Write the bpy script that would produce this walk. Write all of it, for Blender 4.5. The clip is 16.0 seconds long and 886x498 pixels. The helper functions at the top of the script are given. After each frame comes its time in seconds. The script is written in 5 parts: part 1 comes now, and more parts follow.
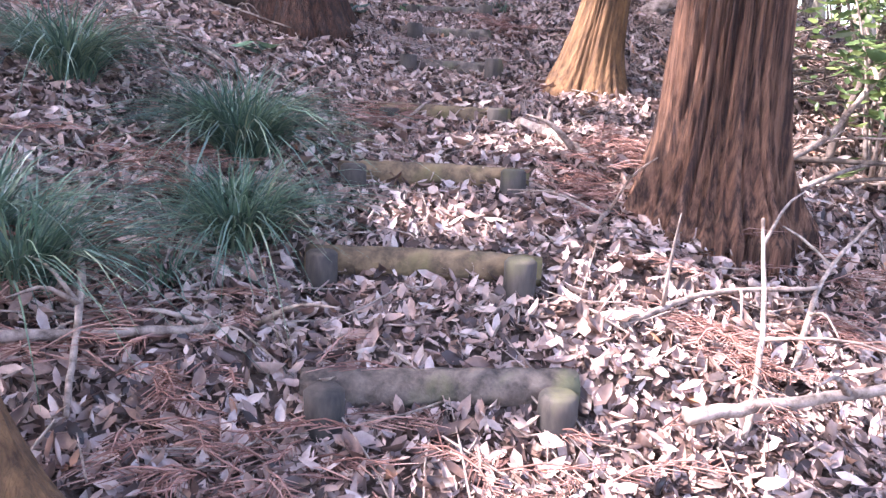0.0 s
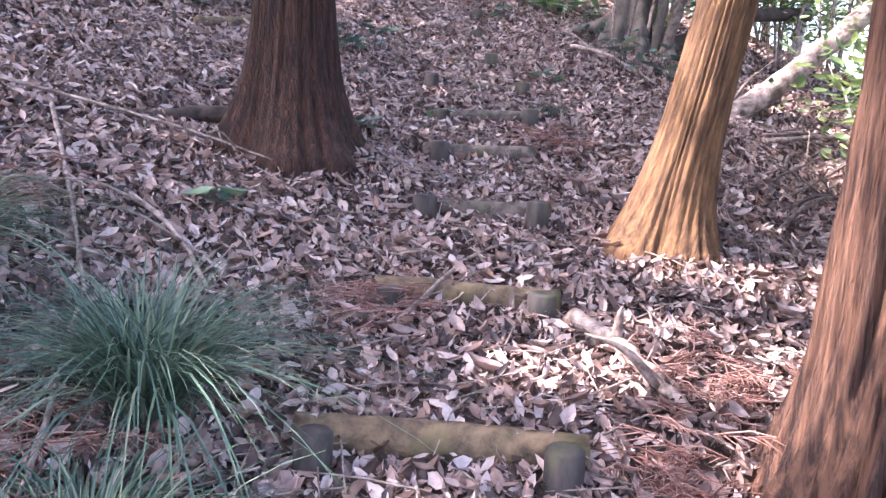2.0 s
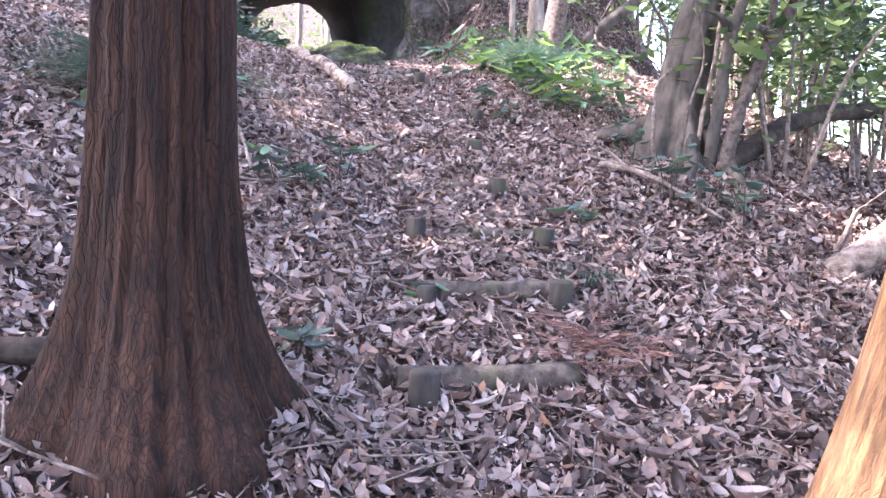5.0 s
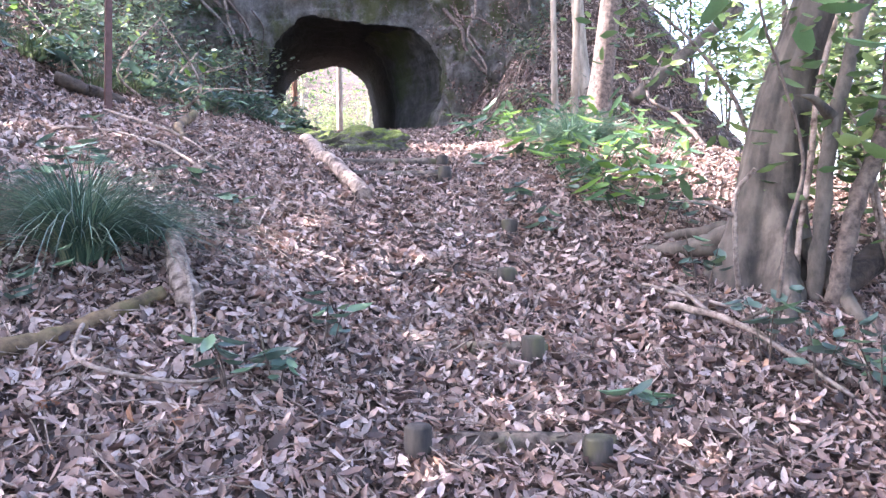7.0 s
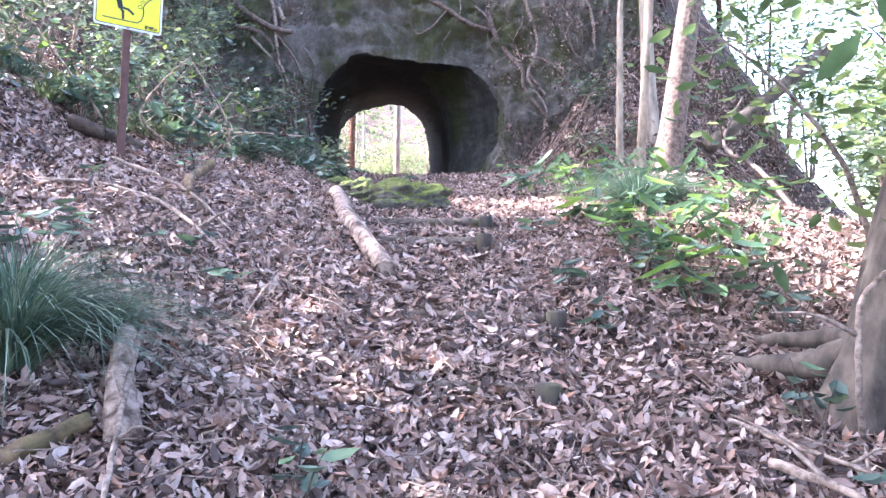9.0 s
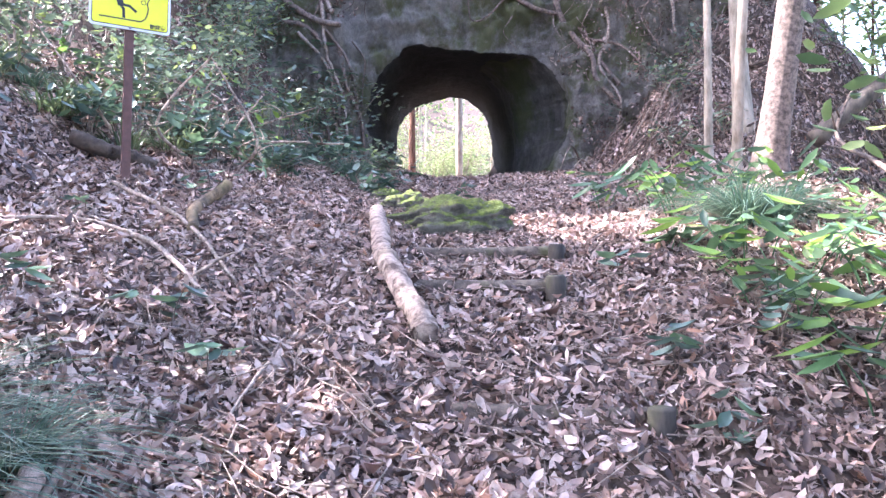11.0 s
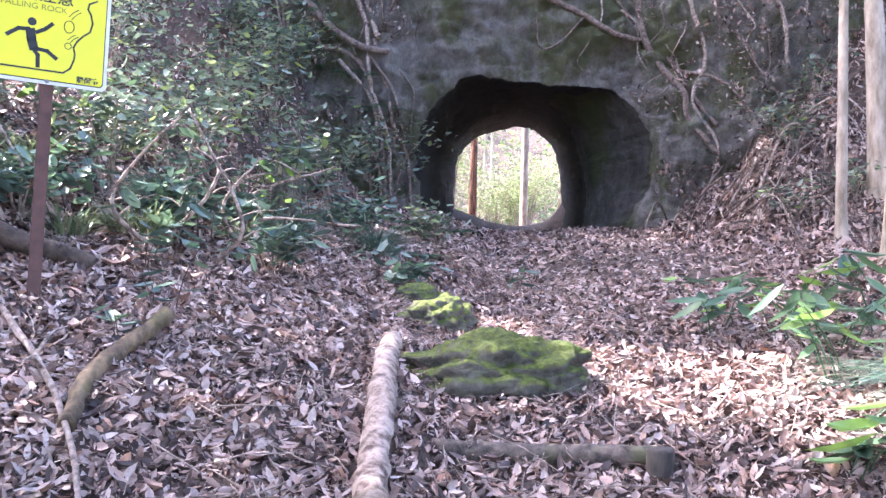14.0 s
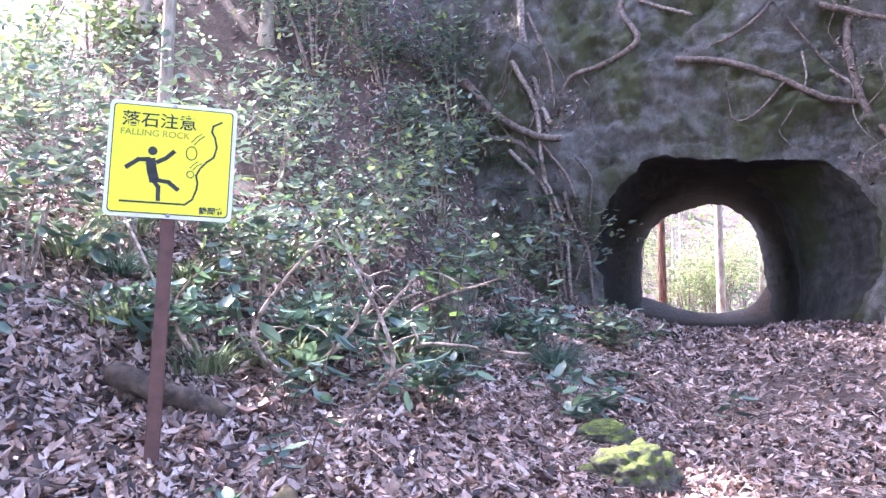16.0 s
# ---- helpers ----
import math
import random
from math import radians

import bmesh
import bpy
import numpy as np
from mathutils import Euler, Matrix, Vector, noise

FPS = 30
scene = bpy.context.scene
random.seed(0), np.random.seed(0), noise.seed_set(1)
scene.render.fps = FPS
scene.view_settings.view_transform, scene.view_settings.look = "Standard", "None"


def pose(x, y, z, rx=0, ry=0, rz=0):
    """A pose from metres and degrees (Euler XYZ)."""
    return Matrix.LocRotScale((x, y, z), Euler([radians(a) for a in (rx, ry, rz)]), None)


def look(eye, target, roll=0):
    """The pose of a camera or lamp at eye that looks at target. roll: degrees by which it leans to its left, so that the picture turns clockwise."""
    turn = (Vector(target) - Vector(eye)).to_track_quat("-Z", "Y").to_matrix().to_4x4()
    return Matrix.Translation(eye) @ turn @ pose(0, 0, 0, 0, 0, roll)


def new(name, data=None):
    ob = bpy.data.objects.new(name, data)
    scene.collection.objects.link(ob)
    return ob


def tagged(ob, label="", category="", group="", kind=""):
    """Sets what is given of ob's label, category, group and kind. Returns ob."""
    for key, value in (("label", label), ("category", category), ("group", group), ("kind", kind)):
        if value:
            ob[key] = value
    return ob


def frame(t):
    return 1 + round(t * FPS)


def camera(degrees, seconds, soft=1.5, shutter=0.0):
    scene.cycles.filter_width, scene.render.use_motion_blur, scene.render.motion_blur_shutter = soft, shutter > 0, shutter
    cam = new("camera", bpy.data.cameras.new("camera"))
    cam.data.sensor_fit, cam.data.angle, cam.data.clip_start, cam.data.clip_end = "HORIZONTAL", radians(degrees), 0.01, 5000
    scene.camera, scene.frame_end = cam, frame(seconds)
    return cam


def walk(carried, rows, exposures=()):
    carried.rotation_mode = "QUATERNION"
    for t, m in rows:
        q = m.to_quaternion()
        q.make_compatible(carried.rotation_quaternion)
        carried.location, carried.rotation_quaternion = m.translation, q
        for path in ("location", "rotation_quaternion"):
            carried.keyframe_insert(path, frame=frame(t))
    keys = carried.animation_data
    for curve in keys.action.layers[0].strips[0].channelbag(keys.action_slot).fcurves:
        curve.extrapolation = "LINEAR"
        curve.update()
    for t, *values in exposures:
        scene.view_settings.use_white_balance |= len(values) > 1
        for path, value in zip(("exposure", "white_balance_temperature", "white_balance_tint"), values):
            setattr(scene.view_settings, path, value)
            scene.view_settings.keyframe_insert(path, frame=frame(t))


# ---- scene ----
cam = camera(58.6, 16.0, soft=1.4)
PATH = [
    (0, (0.602, 0.147, 1.544), (0.441, 2.09, 1.097), 2.5),
    (0.5, (0.557, 0.391, 1.676), (0.433, 2.322, 1.169), 2.7),
    (0.6, (0.551, 0.437, 1.68), (0.426, 2.372, 1.191), 2.9),
    (1, (0.59, 0.688, 1.714), (0.385, 2.628, 1.275), 2.7),
    (1.5, (0.607, 0.916, 1.813), (0.278, 2.838, 1.368), 2.9),
    (2, (0.554, 1.22, 1.898), (0.273, 3.172, 1.565), 3.1),
    (2.5, (0.505, 1.431, 1.975), (0.246, 3.38, 1.608), 1.9),
    (3, (0.526, 1.723, 2.003), (0.223, 3.669, 1.656), 2.8),
    (3.5, (0.524, 1.996, 2.117), (0.122, 3.892, 1.624), 4.5),
    (4, (0.461, 2.255, 2.168), (0.107, 4.181, 1.76), 2.8),
    (4.5, (0.374, 2.469, 2.28), (0.071, 4.426, 1.998), 1.4),
    (4.7, (0.358, 2.544, 2.283), (0.073, 4.514, 2.086), 2.1),
    (6.8, (0.321, 3.565, 2.729), (-0.04, 5.528, 2.61), -0.5),
    (7, (0.346, 3.65, 2.766), (-0.085, 5.601, 2.692), -0.8),
    (7.5, (0.299, 3.851, 2.777), (-0.154, 5.798, 2.734), 0.1),
    (8, (0.205, 4.086, 2.888), (-0.206, 6.042, 2.834), -0.0),
    (8.5, (0.25, 4.252, 2.956), (-0.213, 6.197, 2.97), 0.5),
    (9, (0.304, 4.445, 3.005), (-0.278, 6.358, 3.016), 0.8),
    (9.2, (0.29, 4.552, 2.998), (-0.3, 6.462, 2.963), 1.0),
    (11.3, (0.002, 5.509, 3.352), (-0.757, 7.359, 3.332), -0.4),
    (11.5, (-0.037, 5.594, 3.405), (-0.804, 7.44, 3.34), -0.8),
    (12, (-0.094, 5.859, 3.483), (-0.901, 7.689, 3.458), -2.4),
    (12.5, (-0.152, 6.141, 3.62), (-1.05, 7.925, 3.514), -0.3),
    (13, (-0.298, 6.393, 3.717), (-1.148, 8.204, 3.72), 1.9),
    (13.5, (-0.383, 6.592, 3.809), (-1.217, 8.41, 3.796), 0.3),
    (14, (-0.439, 6.879, 3.883), (-1.334, 8.667, 3.891), 1.4),
    (14.5, (-0.488, 7.074, 3.975), (-1.519, 8.788, 3.972), 0.1),
    (15, (-0.636, 7.22, 4.045), (-1.733, 8.89, 4.148), 1.3),
    (15.5, (-0.733, 7.32, 4.101), (-1.979, 8.87, 4.304), -0.1),
    (16, (-0.76, 7.519, 4.14), (-2.038, 9.043, 4.342), -0.0),
]
walk(cam, [(t, look(eye, target, roll)) for t, eye, target, roll in PATH], [(0.0, 3.1, 6100, 28), (1.0, 3.05, 6150, 29), (3.5, 3.3, 6100, 27), (4.5, 3.45, 6050, 26), (7.0, 3.5, 6000, 23), (9.0, 3.65, 5900, 23), (11.5, 3.6, 5900, 24), (14.5, 3.55, 5950, 26), (15.5, 3.72, 5850, 29), (16.0, 3.72, 5800, 30)])

# ---- world and sun ----
SUN = Vector((-0.62, -0.10, 0.77)).normalized()
world = bpy.data.worlds.new("world")
scene.world = world
world.use_nodes = True
wn = world.node_tree.nodes
sky = wn.new("ShaderNodeTexSky")
sky.sky_type = "NISHITA"
sky.sun_disc = False
sky.sun_elevation = math.asin(SUN.z)
sky.sun_rotation = math.atan2(SUN.x, SUN.y)
sky.dust_density = 3.0
world.node_tree.links.new(sky.outputs[0], wn["Background"].inputs[0])
wn["Background"].inputs[1].default_value = 0.15
sun = new("sun", bpy.data.lights.new("sun", "SUN"))
sun.data.energy, sun.data.angle, sun.data.color = 2.85, radians(0.6), (1.0, 0.95, 0.88)
sun.matrix_world = look(SUN * 40, (0, 0, 0))

# ---- materials ----


def ramp(nt, fac, stops):
    r = nt.nodes.new("ShaderNodeValToRGB")
    while len(r.color_ramp.elements) < len(stops):
        r.color_ramp.elements.new(0.5)
    for e, (p, c) in zip(r.color_ramp.elements, stops):
        e.position, e.color = p, (*c, 1)
    nt.links.new(fac, r.inputs[0])
    return r.outputs[0]


def noise_fac(nt, scale, stretch=(1, 1, 1), detail=6, rough=0.6, source="Object", lean=0.0):
    tc = nt.nodes.new("ShaderNodeTexCoord")
    mp = nt.nodes.new("ShaderNodeMapping")
    mp.vector_type = "TEXTURE"
    mp.inputs["Scale"].default_value = tuple(1 / v for v in stretch)
    mp.inputs["Rotation"].default_value = (0, lean, 0)
    n = nt.nodes.new("ShaderNodeTexNoise")
    n.inputs["Scale"].default_value, n.inputs["Detail"].default_value, n.inputs["Roughness"].default_value = scale, detail, rough
    nt.links.new(tc.outputs[source], mp.inputs[0])
    nt.links.new(mp.outputs[0], n.inputs[0])
    return n.outputs["Fac"]


def mixed(nt, fac, a, b, kind="MIX"):
    m = nt.nodes.new("ShaderNodeMix")
    m.data_type, m.blend_type = "RGBA", kind
    for sock, val in ((m.inputs[0], fac), (m.inputs[6], a), (m.inputs[7], b)):
        if isinstance(val, (int, float)):
            sock.default_value = val
        elif isinstance(val, tuple):
            sock.default_value = (*val, 1)
        else:
            nt.links.new(val, sock)
    return m.outputs[2]


def base_mat(name, rough=0.8):
    m = bpy.data.materials.new(name)
    m.use_nodes = True
    b = m.node_tree.nodes["Principled BSDF"]
    b.inputs["Roughness"].default_value = rough
    return m, m.node_tree, b


def bump(nt, b, height, strength=0.5, dist=0.01):
    n = nt.nodes.new("ShaderNodeBump")
    n.inputs["Strength"].default_value, n.inputs["Distance"].default_value = strength, dist
    nt.links.new(height, n.inputs["Height"])
    nt.links.new(n.outputs[0], b.inputs["Normal"])


def island_mat(name, stops, rough=0.5, translucent=0.0, vary=0.35, spec=0.5, single=False):
    """Many small pieces: each island, or each single object, takes its own colour out of the stops."""
    m, nt, b = base_mat(name, rough)
    g = nt.nodes.new("ShaderNodeObjectInfo" if single else "ShaderNodeNewGeometry")
    c = ramp(nt, g.outputs["Random" if single else "Random Per Island"], stops)
    f = noise_fac(nt, 60, detail=3)
    c = mixed(nt, vary, c, ramp(nt, f, [(0.3, (0.25, 0.25, 0.25)), (0.7, (0.8, 0.8, 0.8))]), "OVERLAY")
    nt.links.new(c, b.inputs["Base Color"])
    b.inputs["Specular IOR Level"].default_value = spec
    if translucent:
        t = nt.nodes.new("ShaderNodeBsdfTranslucent")
        nt.links.new(c, t.inputs[0])
        mx = nt.nodes.new("ShaderNodeMixShader")
        mx.inputs[0].default_value = translucent
        nt.links.new(b.outputs[0], mx.inputs[1])
        nt.links.new(t.outputs[0], mx.inputs[2])
        nt.links.new(mx.outputs[0], nt.nodes["Material Output"].inputs[0])
    return m


def bark_mat(name, dark, light, moss=None, stretch=(1, 1, 0.12), scale=22, rough=0.9, depth=0.02, moss_from=0.55, lo=0.36, hi=0.64, plates=0, tall=0.1, deep=0.85, lean=0.0):
    m, nt, b = base_mat(name, rough)
    f = noise_fac(nt, scale, stretch, 8, 0.65, lean=lean)
    c = ramp(nt, f, [(lo, dark), (hi, light)])
    big = noise_fac(nt, 2.5, (1, 1, 0.5), 4)
    c = mixed(nt, 0.5, c, ramp(nt, big, [(0.3, (0.3, 0.3, 0.3)), (0.7, (0.7, 0.68, 0.66))]), "OVERLAY")
    if moss:
        g = noise_fac(nt, 5, (1, 1, 0.6), 6)
        c = mixed(nt, ramp(nt, g, [(moss_from, (0, 0, 0)), (moss_from + 0.12, (0.8, 0.8, 0.8))]), c, moss)
    height = f
    if plates:
        tc, mp, vo, dist = nt.nodes.new("ShaderNodeTexCoord"), nt.nodes.new("ShaderNodeMapping"), nt.nodes.new("ShaderNodeTexVoronoi"), nt.nodes.new("ShaderNodeMix")
        mp.vector_type = "TEXTURE"
        mp.inputs["Scale"].default_value = (1, 1, 1 / tall)
        mp.inputs["Rotation"].default_value = (0, lean, 0)
        vo.feature = "DISTANCE_TO_EDGE"
        vo.inputs["Scale"].default_value = plates
        warp = nt.nodes.new("ShaderNodeTexNoise")
        warp.inputs["Scale"].default_value = 9
        dist.data_type = "VECTOR"
        dist.inputs[0].default_value = 0.06
        nt.links.new(tc.outputs["Object"], warp.inputs[0])
        nt.links.new(tc.outputs["Object"], dist.inputs[4])
        nt.links.new(warp.outputs["Color"], dist.inputs[5])
        nt.links.new(dist.outputs[1], mp.inputs[0])
        nt.links.new(mp.outputs[0], vo.inputs[0])
        crack = ramp(nt, vo.outputs["Distance"], [(0.0, (0.08, 0.08, 0.08)), (0.09, (0.75, 0.75, 0.75)), (0.3, (1, 1, 1))])
        c = mixed(nt, deep, c, crack, "MULTIPLY")
        height = mixed(nt, deep, f, crack, "MULTIPLY")
    nt.links.new(c, b.inputs["Base Color"])
    bump(nt, b, height, 1.0, depth)
    return m


def plain_mat(name, col, rough=0.5, metal=0.0, wear=0.25, scale=14):
    m, nt, b = base_mat(name, rough)
    f = noise_fac(nt, scale, detail=5)
    dark = tuple(v * (1 - wear) for v in col)
    nt.links.new(ramp(nt, f, [(0.3, dark), (0.65, col)]), b.inputs["Base Color"])
    b.inputs["Metallic"].default_value = metal
    bump(nt, b, f, 0.15, 0.003)
    return m


def soil_mat():
    m, nt, b = base_mat("soil", 0.95)
    f = noise_fac(nt, 18, detail=9, rough=0.7)
    c = ramp(nt, f, [(0.3, (0.035, 0.024, 0.02)), (0.55, (0.11, 0.075, 0.06)), (0.78, (0.24, 0.17, 0.145))])
    c2 = ramp(nt, noise_fac(nt, 0.5, detail=5), [(0.4, (0.35, 0.35, 0.35)), (0.65, (0.6, 0.58, 0.55))])
    nt.links.new(mixed(nt, 0.6, c, c2, "OVERLAY"), b.inputs["Base Color"])
    bump(nt, b, f, 0.8, 0.03)
    return m


def rock_mat(name, dark, light, moss, lo, hi):
    m, nt, b = base_mat(name, 0.92)
    f = noise_fac(nt, 9.0, (1, 1, 0.7), 14, 0.8)
    c = ramp(nt, f, [(0.3, dark), (0.7, light)])
    g = noise_fac(nt, 1.3, (1, 1, 0.7), 9, 0.72)
    c = mixed(nt, ramp(nt, g, [(lo, (0, 0, 0)), (hi, (0.9, 0.9, 0.9))]), c, moss)
    st = noise_fac(nt, 4.0, (1, 1, 0.15), 6)
    c = mixed(nt, 0.55, c, ramp(nt, st, [(0.35, (0.22, 0.22, 0.22)), (0.7, (0.62, 0.62, 0.62))]), "OVERLAY")
    nt.links.new(c, b.inputs["Base Color"])
    h = noise_fac(nt, 16, (1, 1, 0.8), 14, 0.8)
    bump(nt, b, h, 1.0, 0.12)
    return m


def moss_stone_mat():
    """Grey stone with moss on what faces up."""
    m, nt, b = base_mat("moss_covered_stone", 0.95)
    f = noise_fac(nt, 14, detail=12, rough=0.75)
    c = ramp(nt, f, [(0.34, (0.03, 0.028, 0.022)), (0.68, (0.26, 0.24, 0.19))])
    g, sep, add = nt.nodes.new("ShaderNodeNewGeometry"), nt.nodes.new("ShaderNodeSeparateXYZ"), nt.nodes.new("ShaderNodeMath")
    nt.links.new(g.outputs["Normal"], sep.inputs[0])
    add.operation = "MULTIPLY_ADD"
    nt.links.new(sep.outputs["Z"], add.inputs[0])
    add.inputs[1].default_value = 0.42
    nt.links.new(noise_fac(nt, 5, detail=8, rough=0.7), add.inputs[2])
    moss = ramp(nt, noise_fac(nt, 40, detail=6), [(0.3, (0.03, 0.045, 0.008)), (0.7, (0.21, 0.26, 0.045))])
    c = mixed(nt, ramp(nt, add.outputs[0], [(0.62, (0, 0, 0)), (0.8, (0.95, 0.95, 0.95))]), c, moss)
    nt.links.new(c, b.inputs["Base Color"])
    bump(nt, b, f, 1.0, 0.05)
    return m


SOIL = soil_mat()
LITTER = island_mat("dry_leaf", [(0.0, (0.035, 0.022, 0.02)), (0.28, (0.12, 0.073, 0.06)), (0.46, (0.30, 0.19, 0.15)), (0.65, (0.42, 0.29, 0.245)), (0.88, (0.54, 0.43, 0.385)), (0.97, (0.5, 0.38, 0.33)), (1.0, (0.38, 0.19, 0.11))], 0.48, 0.12)
LOOSELEAF = island_mat("loose_dry_leaf", [(0.0, (0.09, 0.05, 0.04)), (0.3, (0.26, 0.16, 0.13)), (0.6, (0.42, 0.30, 0.26)), (1.0, (0.58, 0.48, 0.44))], 0.48, 0.12, single=True)
FROND = island_mat("dead_cedar_frond", [(0.0, (0.13, 0.055, 0.04)), (0.5, (0.27, 0.13, 0.10)), (1.0, (0.42, 0.25, 0.2))], 0.7)
TWIG = bark_mat("twig_bark", (0.10, 0.07, 0.055), (0.42, 0.33, 0.28), None, (1, 1, 1), 30, 0.85, 0.004)
DARKWOOD = bark_mat("dark_rotten_wood", (0.025, 0.017, 0.014), (0.12, 0.085, 0.065), (0.09, 0.085, 0.03), (1, 1, 1), 12, 0.9, 0.02, 0.62)
DARKTWIG = bark_mat("dark_vine_bark", (0.05, 0.035, 0.03), (0.2, 0.15, 0.12), None, (1, 1, 1), 30, 0.85, 0.004)
ROOTBARK = bark_mat("brown_root_bark", (0.055, 0.04, 0.032), (0.24, 0.175, 0.145), None, (1, 1, 1), 26, 0.85, 0.006)
PALEWOOD = bark_mat("rotten_pale_wood", (0.10, 0.065, 0.05), (0.50, 0.385, 0.32), (0.13, 0.10, 0.06), (1, 1, 1), 17, 0.9, 0.02, 0.56, 0.38, 0.6)
STEPLOG = bark_mat("weathered_step_log", (0.05, 0.034, 0.022), (0.25, 0.17, 0.095), (0.14, 0.12, 0.045), (1, 1, 1), 15, 0.88, 0.012)
OLDSTEP = bark_mat("grey_rotting_step_log", (0.035, 0.027, 0.023), (0.20, 0.155, 0.125), (0.10, 0.10, 0.045), (1, 1, 1), 19, 0.9, 0.014)
STAKE = bark_mat("weathered_stake", (0.02, 0.018, 0.017), (0.09, 0.072, 0.06), (0.09, 0.085, 0.04), (1, 1, 0.3), 14, 0.85, 0.006)
CEDAR = bark_mat("stringy_cedar_bark", (0.055, 0.024, 0.016), (0.33, 0.165, 0.10), None, (1, 1, 0.07), 48, 0.92, 0.09, lo=0.4, hi=0.62, deep=0.65)
GOLDBARK = bark_mat("ochre_flaking_bark", (0.06, 0.029, 0.014), (0.25, 0.13, 0.056), (0.24, 0.19, 0.045), (1, 1, 0.16), 40, 0.92, 0.015, 0.66, 0.34, 0.66, 85, 0.12, 0.18, 0.178)
BROWNBARK = bark_mat("brown_ridged_bark", (0.024, 0.01, 0.006), (0.10, 0.042, 0.023), (0.075, 0.065, 0.025), (1, 1, 0.1), 36, 0.9, 0.025, 0.66, 0.38, 0.64, 85, 0.07, 0.5)
GREYBARK = bark_mat("smooth_grey_bark", (0.042, 0.034, 0.028), (0.15, 0.122, 0.098), (0.15, 0.15, 0.115), (1, 1, 0.5), 11, 0.85, 0.008, 0.6, 0.38, 0.62)
PALEBARK = bark_mat("pale_bark", (0.2, 0.16, 0.12), (0.5, 0.42, 0.34), None, (1, 1, 0.3), 12, 0.85, 0.006)
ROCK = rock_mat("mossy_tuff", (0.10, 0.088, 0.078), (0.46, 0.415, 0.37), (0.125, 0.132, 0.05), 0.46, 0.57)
# darkened copies of the tuff: the tunnel's shade painted into the rock colour
HALFSHADEROCK = rock_mat("half_shaded_mossy_rock", (0.035, 0.032, 0.028), (0.17, 0.155, 0.135), (0.06, 0.068, 0.022), 0.46, 0.58)
SHADEROCK = rock_mat("shaded_bore_rock", (0.018, 0.016, 0.015), (0.07, 0.063, 0.058), (0.03, 0.032, 0.012), 0.6, 0.7)
MOSSROCK = moss_stone_mat()
SEDGE = island_mat("sedge_blade", [(0.0, (0.05, 0.10, 0.075)), (0.5, (0.10, 0.175, 0.125)), (0.85, (0.15, 0.23, 0.14)), (1.0, (0.26, 0.28, 0.18))], 0.35, 0.25, 0.1)
LEAF = island_mat("glossy_evergreen_leaf", [(0.0, (0.06, 0.09, 0.065)), (0.5, (0.13, 0.18, 0.125)), (0.85, (0.24, 0.30, 0.20)), (1.0, (0.36, 0.45, 0.12))], 0.3, 0.3, 0.1, 0.8)
SEEDLEAF = island_mat("dull_seedling_leaf", [(0.0, (0.05, 0.09, 0.07)), (0.6, (0.11, 0.17, 0.13)), (1.0, (0.17, 0.27, 0.14))], 0.35, 0.25, 0.1)
DULLGREEN = island_mat("bamboo_grass_leaf", [(0.0, (0.07, 0.10, 0.05)), (0.6, (0.17, 0.22, 0.11)), (1.0, (0.34, 0.36, 0.2))], 0.35, 0.3, 0.1)
BROAD = island_mat("broad_green_leaf", [(0.0, (0.05, 0.10, 0.06)), (0.5, (0.11, 0.19, 0.10)), (0.8, (0.16, 0.29, 0.09)), (1.0, (0.27, 0.43, 0.08))], 0.32, 0.3, 0.1)
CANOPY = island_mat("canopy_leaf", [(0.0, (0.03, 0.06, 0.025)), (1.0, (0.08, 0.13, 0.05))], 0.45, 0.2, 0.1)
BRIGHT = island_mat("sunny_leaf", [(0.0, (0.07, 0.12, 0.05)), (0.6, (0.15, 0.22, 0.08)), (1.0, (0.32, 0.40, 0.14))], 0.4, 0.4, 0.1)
# lighter copy of the sunny leaf: glare beyond the tunnel painted into its colour
FARLEAF = island_mat("sun_lightened_leaf", [(0.0, (0.10, 0.14, 0.05)), (0.6, (0.24, 0.30, 0.11)), (1.0, (0.48, 0.50, 0.28))], 0.4, 0.5, 0.1)
FERN = island_mat("fern_frond", [(0.0, (0.04, 0.10, 0.05)), (1.0, (0.09, 0.18, 0.08))], 0.5, 0.25, 0.1)

# ---- mesh tools ----


def mesh_np(name, verts, faces, mat, smooth=False):
    """A mesh out of arrays: verts (n, 3), faces (m, k)."""
    me = bpy.data.meshes.new(name)
    verts, faces = np.asarray(verts, np.float32), np.asarray(faces, np.int32)
    k = faces.shape[1]
    me.vertices.add(len(verts))
    me.vertices.foreach_set("co", verts.ravel())
    me.loops.add(faces.size)
    me.loops.foreach_set("vertex_index", faces.ravel())
    me.polygons.add(len(faces))
    me.polygons.foreach_set("loop_start", np.arange(0, faces.size, k, dtype=np.int32))
    me.update(calc_edges=True)
    me.validate()
    if smooth:
        me.shade_smooth()
    me.materials.append(mat)
    return me


def bm_mesh(name, bm, mat, smooth=False):
    me = bpy.data.meshes.new(name)
    bmesh.ops.recalc_face_normals(bm, faces=bm.faces)
    bm.to_mesh(me)
    bm.free()
    if smooth:
        me.shade_smooth()
    me.materials.append(mat)
    return me


def child(name, me, parent, label=""):
    ob = new(name, me)
    ob.parent = parent
    if label:
        ob["label"] = label
    return ob


def thing(name, at=(0, 0, 0), rz=0.0, scale=1.0, label="", category="", group="", kind=""):
    ob = new(name)
    ob.empty_display_size = 0.1
    ob.matrix_world = pose(*at, 0, 0, rz) @ Matrix.Scale(scale, 4)
    return tagged(ob, label, category, group, kind)


